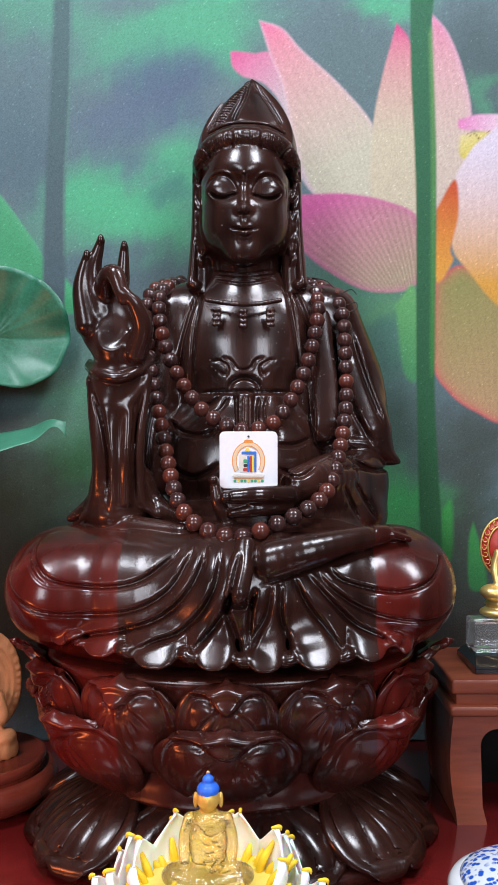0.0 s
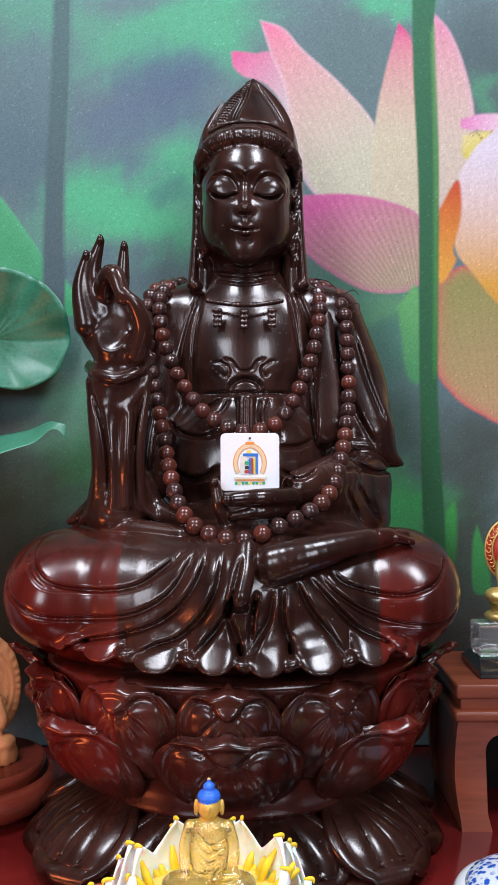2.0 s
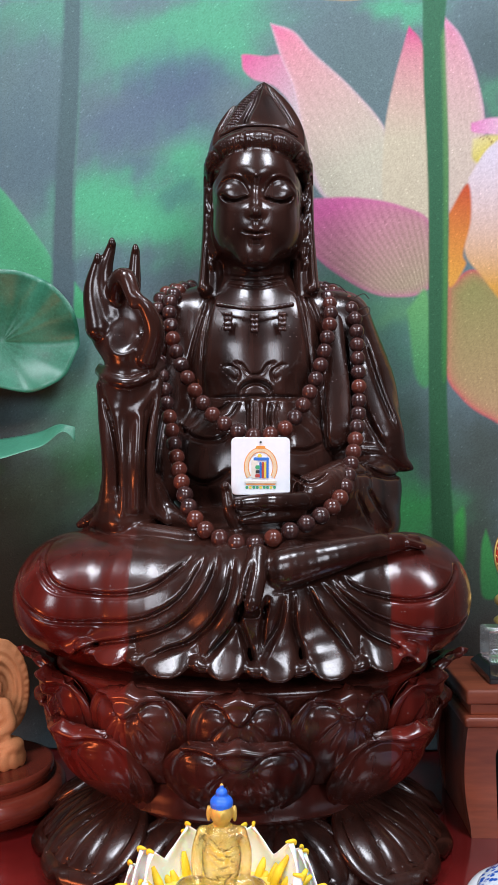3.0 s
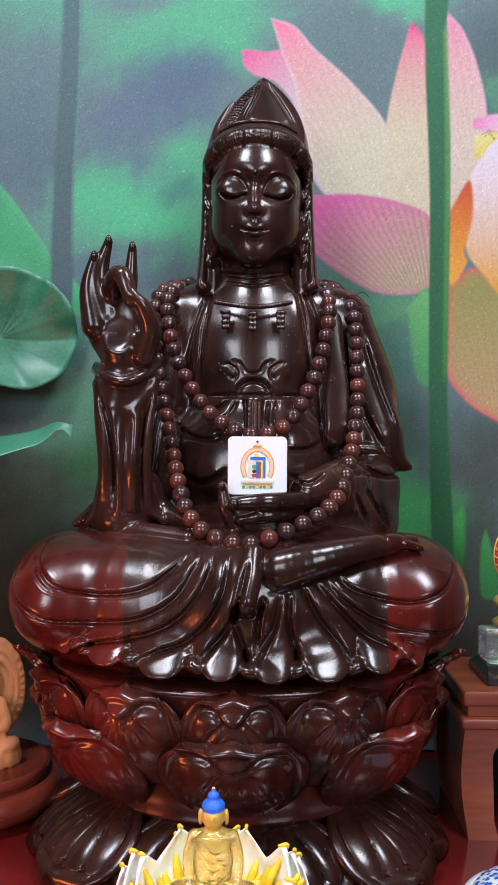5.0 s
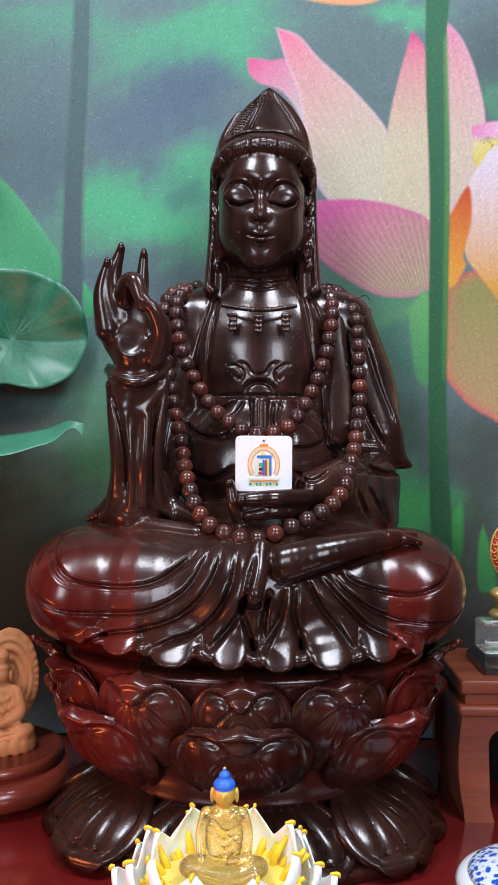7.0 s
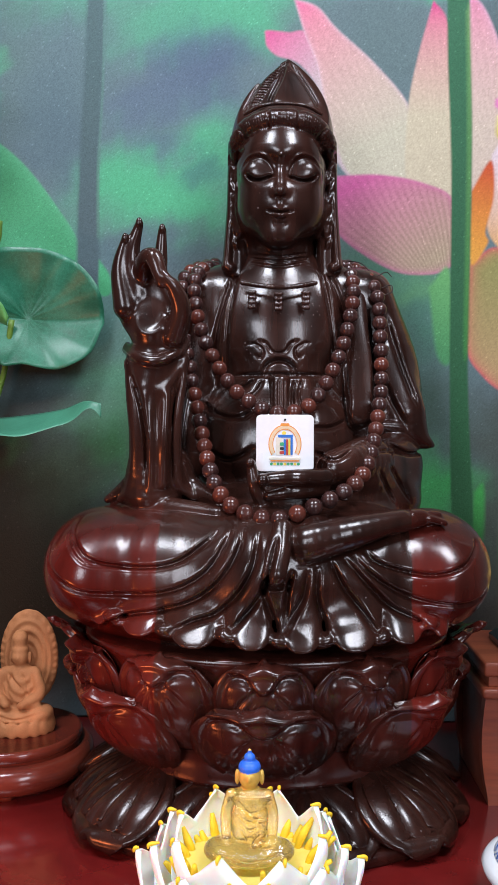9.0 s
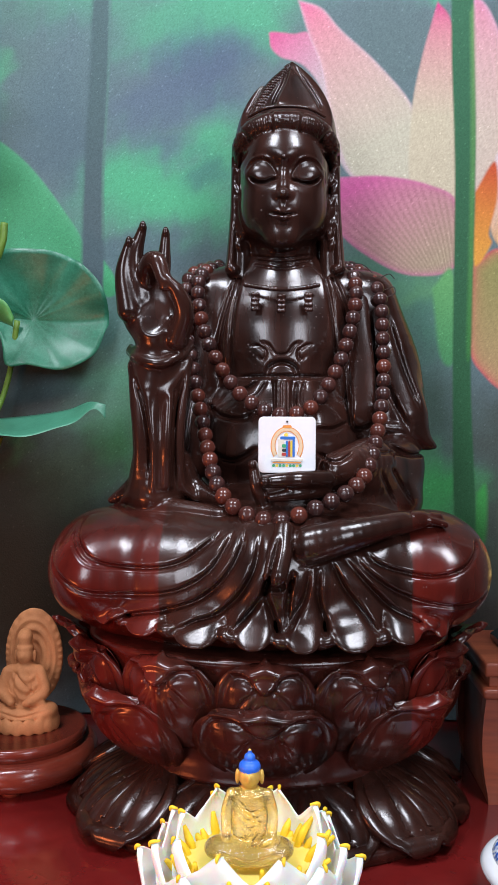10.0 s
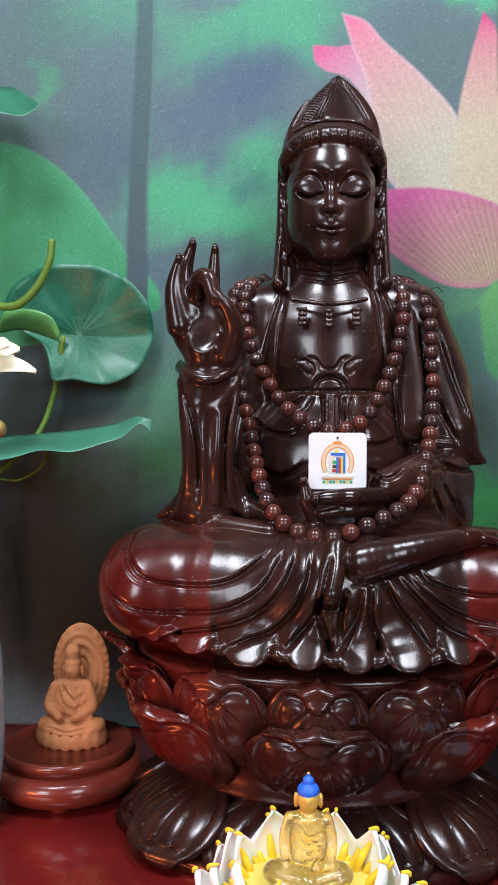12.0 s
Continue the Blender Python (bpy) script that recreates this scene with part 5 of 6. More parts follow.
def build_card():
    x, y, z = -0.001, 0.790, 1.2825
    root = empty("printed_card", (x, y, z - 0.0285), "square white plastic card with a small coloured emblem in an arch", "card")
    bm = polygon(rounded(x, z, 0.058, 0.057, 0.005), y, 0.003)
    bmesh.ops.bevel(bm, geom=[e for e in bm.edges if abs(e.verts[0].co.y - e.verts[1].co.y) < 1e-6], offset=0.0006, segments=2, affect="EDGES")
    under(part("plate", bm, WHITE_PLASTIC, flat=True), root)
    ORANGE, GOLD, BLUE = ink("ink_orange", (0.75, 0.28, 0.05)), ink("ink_gold", (0.74, 0.56, 0.36)), ink("ink_blue", (0.03, 0.16, 0.55))
    RED, GRN, BLK, YEL = ink("ink_red", (0.45, 0.05, 0.04)), ink("ink_green", (0.05, 0.35, 0.16)), ink("ink_black", (0.03, 0.03, 0.03)), ink("ink_yellow", (0.8, 0.6, 0.08))
    PALE = ink("ink_pale", (0.72, 0.66, 0.56))
    f = y - 0.0004
    cz = z - 0.001
    for name, pts, m in (
            ("arch", arch_ring(x, cz, 0.0166, 0.0195, 0.0009), ORANGE), ("arch_band", arch_ring(x, cz, 0.0157, 0.0186, 0.0032), GOLD), ("arch_line", arch_ring(x, cz, 0.0125, 0.0153, 0.0007), ORANGE),
            ("finial", rounded(x, z + 0.0185, 0.009, 0.003, 0.0014), ORANGE), ("crest", rounded(x - 0.001, z + 0.010, 0.004, 0.004, 0.0018), YEL),
            ("field", rounded(x - 0.006, z - 0.003, 0.006, 0.018, 0.001), PALE), ("bar_top", rounded(x + 0.0005, z + 0.0070, 0.015, 0.0030, 0.001), BLUE), ("bar", rounded(x + 0.0068, z - 0.003, 0.0020, 0.018, 0.0006), BLUE),
            ("bar", rounded(x + 0.0044, z - 0.004, 0.0018, 0.016, 0.0006), YEL), ("bar", rounded(x + 0.0022, z - 0.004, 0.0018, 0.016, 0.0006), RED), ("bar", rounded(x - 0.0002, z - 0.004, 0.0020, 0.016, 0.0006), BLUE),
            ("bar", rounded(x - 0.0030, z - 0.0095, 0.0048, 0.0030, 0.001), RED), ("bar", rounded(x - 0.0030, z - 0.0055, 0.0040, 0.0030, 0.001), BLK), ("bar", rounded(x - 0.0030, z - 0.0010, 0.0044, 0.0034, 0.001), GRN),
            ("plinth", rounded(x, z - 0.0155, 0.032, 0.0022, 0.001), PALE), ("plinth_line", rounded(x, z - 0.0178, 0.029, 0.0012, 0.0005), ORANGE),
            ("hole", rounded(x, z + 0.0235, 0.0022, 0.0022, 0.0011), BLK)):
        under(part(name, polygon(pts, f, 0.0008), m, flat=True), root)
        f -= 0.00005
    for i in range(9):
        under(part("lotus_leaf", polygon(rounded(x + (i - 4) * 0.0034, z - 0.0210, 0.0028, 0.0028, 0.0012), y - 0.0004, 0.0008), (GRN, YEL, GRN)[i % 3], flat=True), root)


build_card()


# ---- the crystal figurine in its flower candle ----
AMBER = mat("amber_resin", (0.96, 0.68, 0.16), (1.0, 0.90, 0.58), rough=0.04, scale=130, bump=0.7, trans=0.90, ior=1.5, metal=0.05, coat=0.6, rough_vary=0.03)
BLUE_PAINT = mat("blue_paint", (0.03, 0.16, 0.75), (0.02, 0.12, 0.6), rough=0.45, scale=200)
FACE_GOLD = mat("gold_paint", (0.80, 0.52, 0.12), (0.7, 0.42, 0.08), rough=0.4, scale=150, metal=0.3)
PETAL_WHITE = mat("white_petal", (0.94, 0.94, 0.91), (0.90, 0.90, 0.84), rough=0.45, scale=60, sub=0.6)
YELLOW = mat("yellow_paint", (0.92, 0.66, 0.03), (0.88, 0.54, 0.02), rough=0.5, scale=120)
WAX = mat("yellow_wax", (0.90, 0.75, 0.20), (0.85, 0.68, 0.12), rough=0.4, scale=40, sub=0.2)


def seated_figure(c, at, h):
    """A small seated figure of height h, its seat at the place given."""
    x, y, z = at
    s = h / 0.08
    P = lambda a, b, d: (x + a * s, y + b * s, z + d * s)
    c.ball(P(0, 0, 0.006), (0.027 * s, 0.020 * s, 0.009 * s), 0.003 * s)
    for q in (-1, 1):
        c.ball(P(q * 0.0205, -0.004, 0.009), (0.013 * s, 0.013 * s, 0.008 * s), 0.004 * s)
        c.tube([P(q * 0.0135, 0.002, 0.047), P(q * 0.0175, 0.001, 0.032), P(q * 0.0165, -0.006, 0.016)], [0.0045 * s, 0.0042 * s, 0.0036 * s], 0.0012 * s, n=8)
        c.ball(P(q * 0.0092, 0.002, 0.0605), (0.0018 * s, 0.0025 * s, 0.006 * s), 0.0012 * s)
    c.ball(P(0, 0.003, 0.030), (0.0150 * s, 0.010 * s, 0.024 * s), 0.002 * s)
    c.ball(P(0, 0.002, 0.046), (0.0145 * s, 0.008 * s, 0.007 * s), 0.003 * s)
    c.tube([P(0, 0.002, 0.048), P(0, 0.001, 0.058)], [0.0055 * s, 0.0055 * s], 0.002 * s)
    c.ball(P(0, 0.0, 0.0625), (0.0082 * s, 0.0085 * s, 0.0095 * s), 0.001 * s)
    c.ball(P(0, -0.008, 0.0625), (0.0013 * s, 0.0018 * s, 0.003 * s), 0.001 * s)
    c.ball(P(0, 0.001, 0.0685), (0.0083 * s, 0.0086 * s, 0.0058 * s), 0.0008 * s)
    c.ball(P(0, 0.001, 0.0755), (0.0043 * s, 0.0043 * s, 0.0036 * s), 0.0012 * s)
    c.ball(P(0, 0.001, 0.0800), (0.0016 * s, 0.0016 * s, 0.0022 * s), 0.0008 * s)
    c.tube([P(0.019, -0.008, 0.017), P(0.004, -0.014, 0.018)], [0.0038 * s, 0.003 * s], 0.002 * s)
    c.tube([P(-0.02, -0.014, 0.009), P(0.02, -0.013, 0.007)], [0.004 * s, 0.004 * s], 0.003 * s)
    c.line([(x - 0.012 * s, z + 0.048 * s), (x + 0.002 * s, z + 0.034 * s), (x + 0.013 * s, z + 0.022 * s)], 0.0012 * s, 0.0018 * s)
    c.line([(x - 0.026 * s, z + 0.012 * s), (x, z + 0.006 * s), (x + 0.026 * s, z + 0.012 * s)], 0.0012 * s, 0.0016 * s)
    c.press(y + 0.004 * s)


FC = (-0.0285, 0.560)  # axis of the flower candle


def build_mini():
    x, y = FC
    z = 0.985
    c = Clay((x - 0.045, y - 0.03, z - 0.012), (x + 0.045, y + 0.03, z + 0.09), 0.0007)
    seated_figure(c, (x, y, z), 0.079)
    c.tube([(x - 0.022, y, z - 0.005), (x + 0.022, y, z - 0.005)], [0.007, 0.007], 0.002, deep=1.6)
    # folds of the robe and facets of the seat
    for k in range(5):
        c.line([(x - 0.013 + 0.002 * k, z + 0.044 - 0.006 * k), (x, z + 0.036 - 0.006 * k), (x + 0.013, z + 0.040 - 0.005 * k)], 0.0009, 0.0013)
    for k in range(9):
        c.line([(x - 0.024 + 0.006 * k, z - 0.001), (x - 0.022 + 0.0055 * k, z - 0.011)], 0.0010, 0.0016)
    c.press(y + 0.002)
    me = mesh_of("crystal_figurine", [c.skin()])
    me.materials.append(AMBER), me.materials.append(BLUE_PAINT), me.materials.append(FACE_GOLD)
    zz = np.empty(len(me.vertices) * 3)
    me.vertices.foreach_get("co", zz)
    first = np.empty(len(me.polygons), np.int32)
    me.polygons.foreach_get("loop_start", first)
    idx = np.empty(len(me.loops), np.int32)
    me.loops.foreach_get("vertex_index", idx)
    q = zz.reshape(-1, 3)[idx[first]]
    hair = (q[:, 2] > z + 0.0655) & (q[:, 2] < z + 0.0795)
    face = (q[:, 2] > z + 0.0520) & (q[:, 2] <= z + 0.0655)
    me.polygons.foreach_set("material_index", np.where(hair, 1, np.where(face | (q[:, 2] >= z + 0.0795), 2, 0)).astype(np.int32))
    tagged(link("crystal_figurine", me, None), "tiny seated figurine of clear amber resin with blue painted hair", "figurine")


build_mini()


def flower_petal(c, turn, r0, r1, z0, z1, width, thick=0.0022):
    def at(u, v):
        s = 2 * u - 1
        half = width * (max(0.03, 1 - v ** 2.7) ** 0.85 * (0.66 + 0.34 * math.sin(math.pi * min(1, v * 1.3))))
        r = r0 + (r1 - r0) * v ** 0.75 - 0.012 * s * s * (1 - 0.6 * v) - 0.006 * v ** 6
        a = radians(turn)
        dx, dy = math.sin(a), -math.cos(a)
        return (c[0] + r * dx - s * half * dy * -1 * -1, c[1] + r * dy + s * half * dx, z0 + (z1 - z0) * v)
    return sheet(at, 8, 12, thick)


def build_flower_candle():
    x, y = FC
    root = empty("flower_candle", (x, y, TOP), "white lotus flower candle holder with yellow petal tips and stamens", "candle holder")
    under(part("bowl", lathe((x, y, TOP), [(0.02, 0), (0.045, 0), (0.047, 0.004), (0.03, 0.012), (0.03, 0.02), (0.055, 0.045), (0.062, 0.066), (0.058, 0.066), (0.05, 0.055), (0.01, 0.05)], 40), PETAL_WHITE), root)
    under(part("wax", lathe((x, y, TOP), [(0.01, 0.058), (0.053, 0.058), (0.053, 0.089), (0.050, 0.091), (0.02, 0.0913)], 40), WAX), root)
    rng = random.Random(11)
    for count, r0, r1, z0, z1, w, off in ((8, 0.042, 0.064, 0.958, 1.010, 0.040, 26), (9, 0.048, 0.078, 0.948, 1.001, 0.046, 4), (10, 0.054, 0.090, 0.936, 0.988, 0.050, 20)):
        for i in range(count):
            turn = off + 360 * i / count + rng.uniform(-4, 4)
            dz = rng.uniform(-0.003, 0.004)
            pet = under(part("petal", flower_petal((x, y), turn, r0, r1, z0, z1 + dz, w), PETAL_WHITE), root)
            a = radians(turn)
            d = Vector((math.sin(a), -math.cos(a), 0))
            tip = Vector((x, y, z1 + dz)) + d * (r1 - 0.0055)
            k = part("petal_tip", pipe([tip + d * 0.001 + Vector((0, 0, -0.002)), tip + Vector((0, 0, 0.001)), tip - d * 0.0045 + Vector((rng.uniform(-0.003, 0.003), 0, 0.0014 + rng.uniform(-0.001, 0.001)))], [0.0006, 0.0013, 0.0015, 0.0008], 12, 10), YELLOW, None, "yellow painted tip")
            k.parent = pet
    for i in range(44):
        a = 2 * math.pi * i / 44 + rng.uniform(-0.1, 0.1)
        d = Vector((math.sin(a), -math.cos(a), 0))
        o = Vector((x, y, 0.968)) + d * rng.uniform(0.038, 0.046)
        lean = rng.uniform(0.008, 0.022)
        hgt = rng.uniform(0.016, 0.034)
        under(part("stamen", pipe([o, o + Vector((0, 0, hgt * 0.6)) + d * lean * 0.5, o + Vector((rng.uniform(-0.004, 0.004), 0, hgt)) + d * lean], [0.0014, 0.0036, 0.0016], 8, 7), YELLOW), root)


build_flower_candle()

# ---- the clay figure on its turned stand ----
TERRA = mat("terracotta", (0.55, 0.22, 0.085), (0.42, 0.16, 0.06), rough=0.75, scale=70, bump=0.25)
STAND_WOOD = mat("stand_wood", (0.190, 0.034, 0.018), (0.110, 0.017, 0.011), rough=0.25, scale=12, bump=0.05, coat=0.4, stretch=(1, 1, 4))
SX, SY, SZ = (-0.3131, 0.905, 0.943)


def build_clay_figure():
    x, y, z = SX + 0.005, SY, SZ
    c = Clay((x - 0.05, y - 0.045, z - 0.004), (x + 0.05, y + 0.035, z + 0.15), 0.0011)
    c.ball((x + 0.006, y + 0.018, z + 0.080), (0.035, 0.008, 0.057), 0.003)
    c.ball((x + 0.006, y + 0.008, z + 0.084), (0.028, 0.006, 0.048), 0.002, cut=True)
    c.ball((x, y, z + 0.006), (0.040, 0.030, 0.011), 0.004)
    for i in range(9):
        a = radians(-80 + 20 * i)
        c.ball((x + 0.039 * math.sin(a), y - 0.029 * math.cos(a), z + 0.009), (0.008, 0.004, 0.010), 0.003, rot=(0, 0, math.degrees(a)))
    c.ball((x + 0.001, y + 0.001, z + 0.046), (0.0215, 0.014, 0.030), 0.004)
    ang = np.arctan2(c.ax[0][:, None] - x - 0.006, c.ax[2][None, :] - z - 0.080)
    rad = np.hypot((c.ax[0][:, None] - x - 0.006) / 0.035, (c.ax[2][None, :] - z - 0.080) / 0.057)
    c.relief += (0.0006 * np.sin(ang * 26) * np.exp(-((rad - 0.93) / 0.06) ** 2) + 0.0009 * np.sin(rad * 30) * np.clip((0.9 - rad) * 8, 0, 1)).astype(np.float32)
    c.press()
    seated_figure(c, (x + 0.001, y - 0.002, z + 0.012), 0.096)
    # tall crown and long sleeves
    c.tube([(x + 0.001, y - 0.001, z + 0.101), (x + 0.001, y - 0.001, z + 0.107)], [0.0080, 0.0090], 0.001)
    c.ball((x + 0.001, y - 0.001, z + 0.1120), (0.0060, 0.0060, 0.0050), 0.002)
    for q in (-1, 1):
        c.tube([(x + q * 0.020, y - 0.002, z + 0.066), (x + q * 0.025, y - 0.006, z + 0.044), (x + q * 0.010, y - 0.020, z + 0.036)], [0.006, 0.0075, 0.005], 0.003, n=10)
        c.line([(x + q * 0.004, z + 0.070), (x + q * 0.012, z + 0.050), (x + q * 0.004, z + 0.036)], 0.0014, 0.0018)
    c.press(y + 0.006)
    me = mesh_of("clay_figure", [c.skin()])
    tagged(link("clay_figure", me, TERRA), "small orange terracotta seated figure before a leaf-shaped halo", "figurine")


build_clay_figure()
stand = empty("round_stand", (SX, SY, TOP), "round turned stand of glossy dark red wood", "display stand")
hgt = SZ - TOP
under(part("top_disc", lathe((SX, SY, SZ), [(0.01, -0.013), (0.070, -0.013), (0.0755, -0.010), (0.077, -0.004), (0.0755, 0.0), (0.072, 0.0012), (0.070, 0.0), (0.01, 0.0)], 64), STAND_WOOD), stand)
under(part("body", lathe((SX, SY, TOP), [(0.05, 0.006), (0.076, 0.006), (0.085, 0.011), (0.091, 0.022), (0.089, 0.033), (0.080, 0.041), (0.074, hgt - 0.018), (0.072, hgt - 0.012), (0.01, hgt - 0.012)], 64), STAND_WOOD), stand)
for k in range(5):
    a = radians(-64 + 72 * k)
    cx, cy = SX + 0.06 * math.sin(a), SY - 0.06 * math.cos(a)
    under(part("foot", lathe((cx, cy, TOP), [(0.008, 0), (0.011, 0), (0.013, 0.007), (0.008, 0.008)], 16), STAND_WOOD), stand)

# ---- the wooden box stand with the crystal and gilt figure ----
BX0, BX1, BY0, BY1, BZ = 0.215, 0.52, 0.845, 0.985, 1.046


def build_box_stand():
    root = empty("box_stand", (0.36, 0.9, TOP), "low brown wooden stand with moulded edges and rounded openings", "display stand")
    under(part("top", box((BX0, BY0, BZ - 0.016), (BX1, BY1, BZ), 0.003), BROWN), root)
    under(part("neck", box((BX0 + 0.006, BY0 + 0.006, BZ - 0.028), (BX1 - 0.006, BY1 - 0.006, BZ - 0.016), 0.001), BROWN), root)
    under(part("moulding", box((BX0 - 0.002, BY0 - 0.002, BZ - 0.040), (BX1 + 0.002, BY1 + 0.002, BZ - 0.028), 0.004, 3), BROWN), root)
    zt = BZ - 0.040
    for y0 in (BY0 + 0.002, BY1 - 0.016):
        bm = bmesh.new()
        bow = lambda t: -0.004 * math.sin(math.pi * min(1, t * 1.1))
        out = [(BX0 + 0.002 + bow(i / 10) + 0.004 * (i / 10) ** 3, zt - (zt - TOP) * i / 10) for i in range(11)]
        inn = [(BX0 + 0.038, TOP), (BX0 + 0.033, TOP + 0.02)] + [(BX0 + 0.031 + 0.018 * (1 - math.cos(a)), TOP + 0.085 + 0.018 * math.sin(a) + 0.0) for a in [math.pi * i / 16 for i in range(0, 9)]]
        half = out + inn + [((BX0 + BX1) / 2, TOP + 0.103), ((BX0 + BX1) / 2, zt)]
        for flip in (0, 1):
            pts = [((BX0 + BX1 - px) if flip else px, pz) for px, pz in half]
            under(part("apron", polygon(pts, y0, 0.014), BROWN, flat=True), root)
    for x0 in (BX0 + 0.006, BX1 - 0.020):
        under(part("side_panel", box((x0, BY0 + 0.016, TOP), (x0 + 0.014, BY1 - 0.016, zt), 0.001), BROWN), root)
    under(part("back_panel", box((BX0 + 0.02, BY1 - 0.030, TOP), (BX1 - 0.02, BY1 - 0.017, zt)), mat("dark_inside", (0.01, 0.009, 0.009), rough=0.8)), root)


build_box_stand()
GLASS = mat("crystal", (0.95, 0.96, 0.95), (0.9, 0.92, 0.9), rough=0.07, trans=0.92, ior=1.45, scale=80, rough_vary=0.06)
BLACK = mat("black_glass", (0.012, 0.013, 0.015), (0.02, 0.02, 0.022), rough=0.08, scale=20, coat=0.5)
GILT = mat("gilt", (0.85, 0.62, 0.24), (0.72, 0.48, 0.14), rough=0.36, metal=0.75, scale=140, bump=0.2)
HALO_RED = mat("halo_red", (0.55, 0.04, 0.02), (0.4, 0.03, 0.02), rough=0.4, scale=200)
CX, CY = 0.297, 0.905


def build_crystal():
    root = empty("crystal_block", (CX, CY, BZ), "clear crystal block on a black glass plinth", "crystal block")
    bm = bmesh.new()
    lo = [bm.verts.new((CX + sx * 0.052, CY + sy * 0.040, BZ)) for sx, sy in ((-1, -1), (1, -1), (1, 1), (-1, 1))]
    md = [bm.verts.new((CX + sx * 0.052, CY + sy * 0.040, BZ + 0.007)) for sx, sy in ((-1, -1), (1, -1), (1, 1), (-1, 1))]
    hi = [bm.verts.new((CX + sx * 0.048, CY + sy * 0.024, BZ + 0.017)) for sx, sy in ((-1, -1), (1, -1), (1, 1), (-1, 1))]
    for a, b in ((lo, md), (md, hi)):
        for i in range(4):
            bm.faces.new((a[i], a[(i + 1) % 4], b[(i + 1) % 4], b[i]))
    bm.faces.new(lo), bm.faces.new(hi)
    bmesh.ops.bevel(bm, geom=bm.edges[:], offset=0.001, segments=1, affect="EDGES")
    under(part("plinth", bm, BLACK, None, "black glass plinth", flat=True), root)
    under(part("block", box((CX - 0.046, CY - 0.018, BZ + 0.0172), (CX + 0.046, CY + 0.022, BZ + 0.052), 0.002, 1), GLASS, None, "clear crystal", flat=True), root)


build_crystal()


def build_gilt():
    x, y, z = CX, CY, BZ + 0.0522
    c = Clay((x - 0.05, y - 0.04, z - 0.004), (x + 0.05, y + 0.04, z + 0.13), 0.0012)
    seated_figure(c, (x, y - 0.004, z + 0.022), 0.09)
    c.ball((x, y, z + 0.008), (0.036, 0.022, 0.009), 0.003)
    c.ball((x, y, z + 0.018), (0.030, 0.020, 0.007), 0.003)
    tagged(link("gilt_figurine", mesh_of("gilt_figurine", [c.skin()]), GILT), "small gilt seated figurine on a crystal block", "figurine")
    hx, hy, hz = x, y + 0.026, z + 0.078
    root = empty("halo_disc", (hx, hy, hz), "round gilt halo disc with a red scroll border", "halo")
    ring = [(hx + 0.028 * math.cos(2 * math.pi * i / 48), hz + 0.036 * math.sin(2 * math.pi * i / 48)) for i in range(48)]
    under(part("disc", polygon(ring, hy, 0.003), HALO_RED), root)
    for rr, sq in ((0.0275, 0.0355), (0.019, 0.026)):
        under(part("ring", pipe([(hx + rr * math.cos(2 * math.pi * i / 36), hy - 0.0005, hz + sq * math.sin(2 * math.pi * i / 36)) for i in range(37)], 0.0012, 72, 6), GILT), root)
    for i in range(22):
        a = 2 * math.pi * i / 22
        cx, cz = hx + 0.0235 * math.cos(a), hz + 0.031 * math.sin(a)
        under(part("scroll", pipe([(cx + 0.0028 * math.cos(a + b), hy - 0.0008, cz + 0.0028 * math.sin(a + b)) for b in (0, 1.2, 2.4, 3.6, 4.8)], 0.0007, 12, 5), GILT), root)
    under(part("post", pipe([(hx, hy + 0.001, hz - 0.035), (hx, hy + 0.001, z)], 0.002, 4, 8), GILT), root)


build_gilt()


# ---- the blue and white porcelain bowl ----
def porcelain():
    m, t, p = nodes_of("blue_white_porcelain")
    co = t.nodes.new("ShaderNodeTexCoord")
    v = t.nodes.new("ShaderNodeTexVoronoi")
    v.inputs["Scale"].default_value = 210
    n = t.nodes.new("ShaderNodeTexNoise")
    n.inputs["Scale"].default_value, n.inputs["Detail"].default_value = 45, 4
    for q in (v, n):
        t.links.new(co.outputs["Object"], q.inputs["Vector"])
    r1 = t.nodes.new("ShaderNodeMapRange")
    r1.inputs["From Min"].default_value, r1.inputs["From Max"].default_value = 0.60, 0.40
    t.links.new(v.outputs["Distance"], r1.inputs["Value"])
    r2 = t.nodes.new("ShaderNodeMapRange")
    r2.inputs["From Min"].default_value, r2.inputs["From Max"].default_value = 0.30, 0.42
    t.links.new(n.outputs["Fac"], r2.inputs["Value"])
    k = t.nodes.new("ShaderNodeMath")
    k.operation = "MULTIPLY"
    t.links.new(r1.outputs[0], k.inputs[0])
    t.links.new(r2.outputs[0], k.inputs[1])
    mx = t.nodes.new("ShaderNodeMix")
    mx.data_type = "RGBA"
    mx.inputs["A"].default_value, mx.inputs["B"].default_value = (0.70, 0.76, 0.82, 1), (0.02, 0.10, 0.50, 1)
    t.links.new(k.outputs[0], mx.inputs["Factor"])
    t.links.new(mx.outputs["Result"], p.inputs["Base Color"])
    p.inputs["Roughness"].default_value = 0.12
    return m


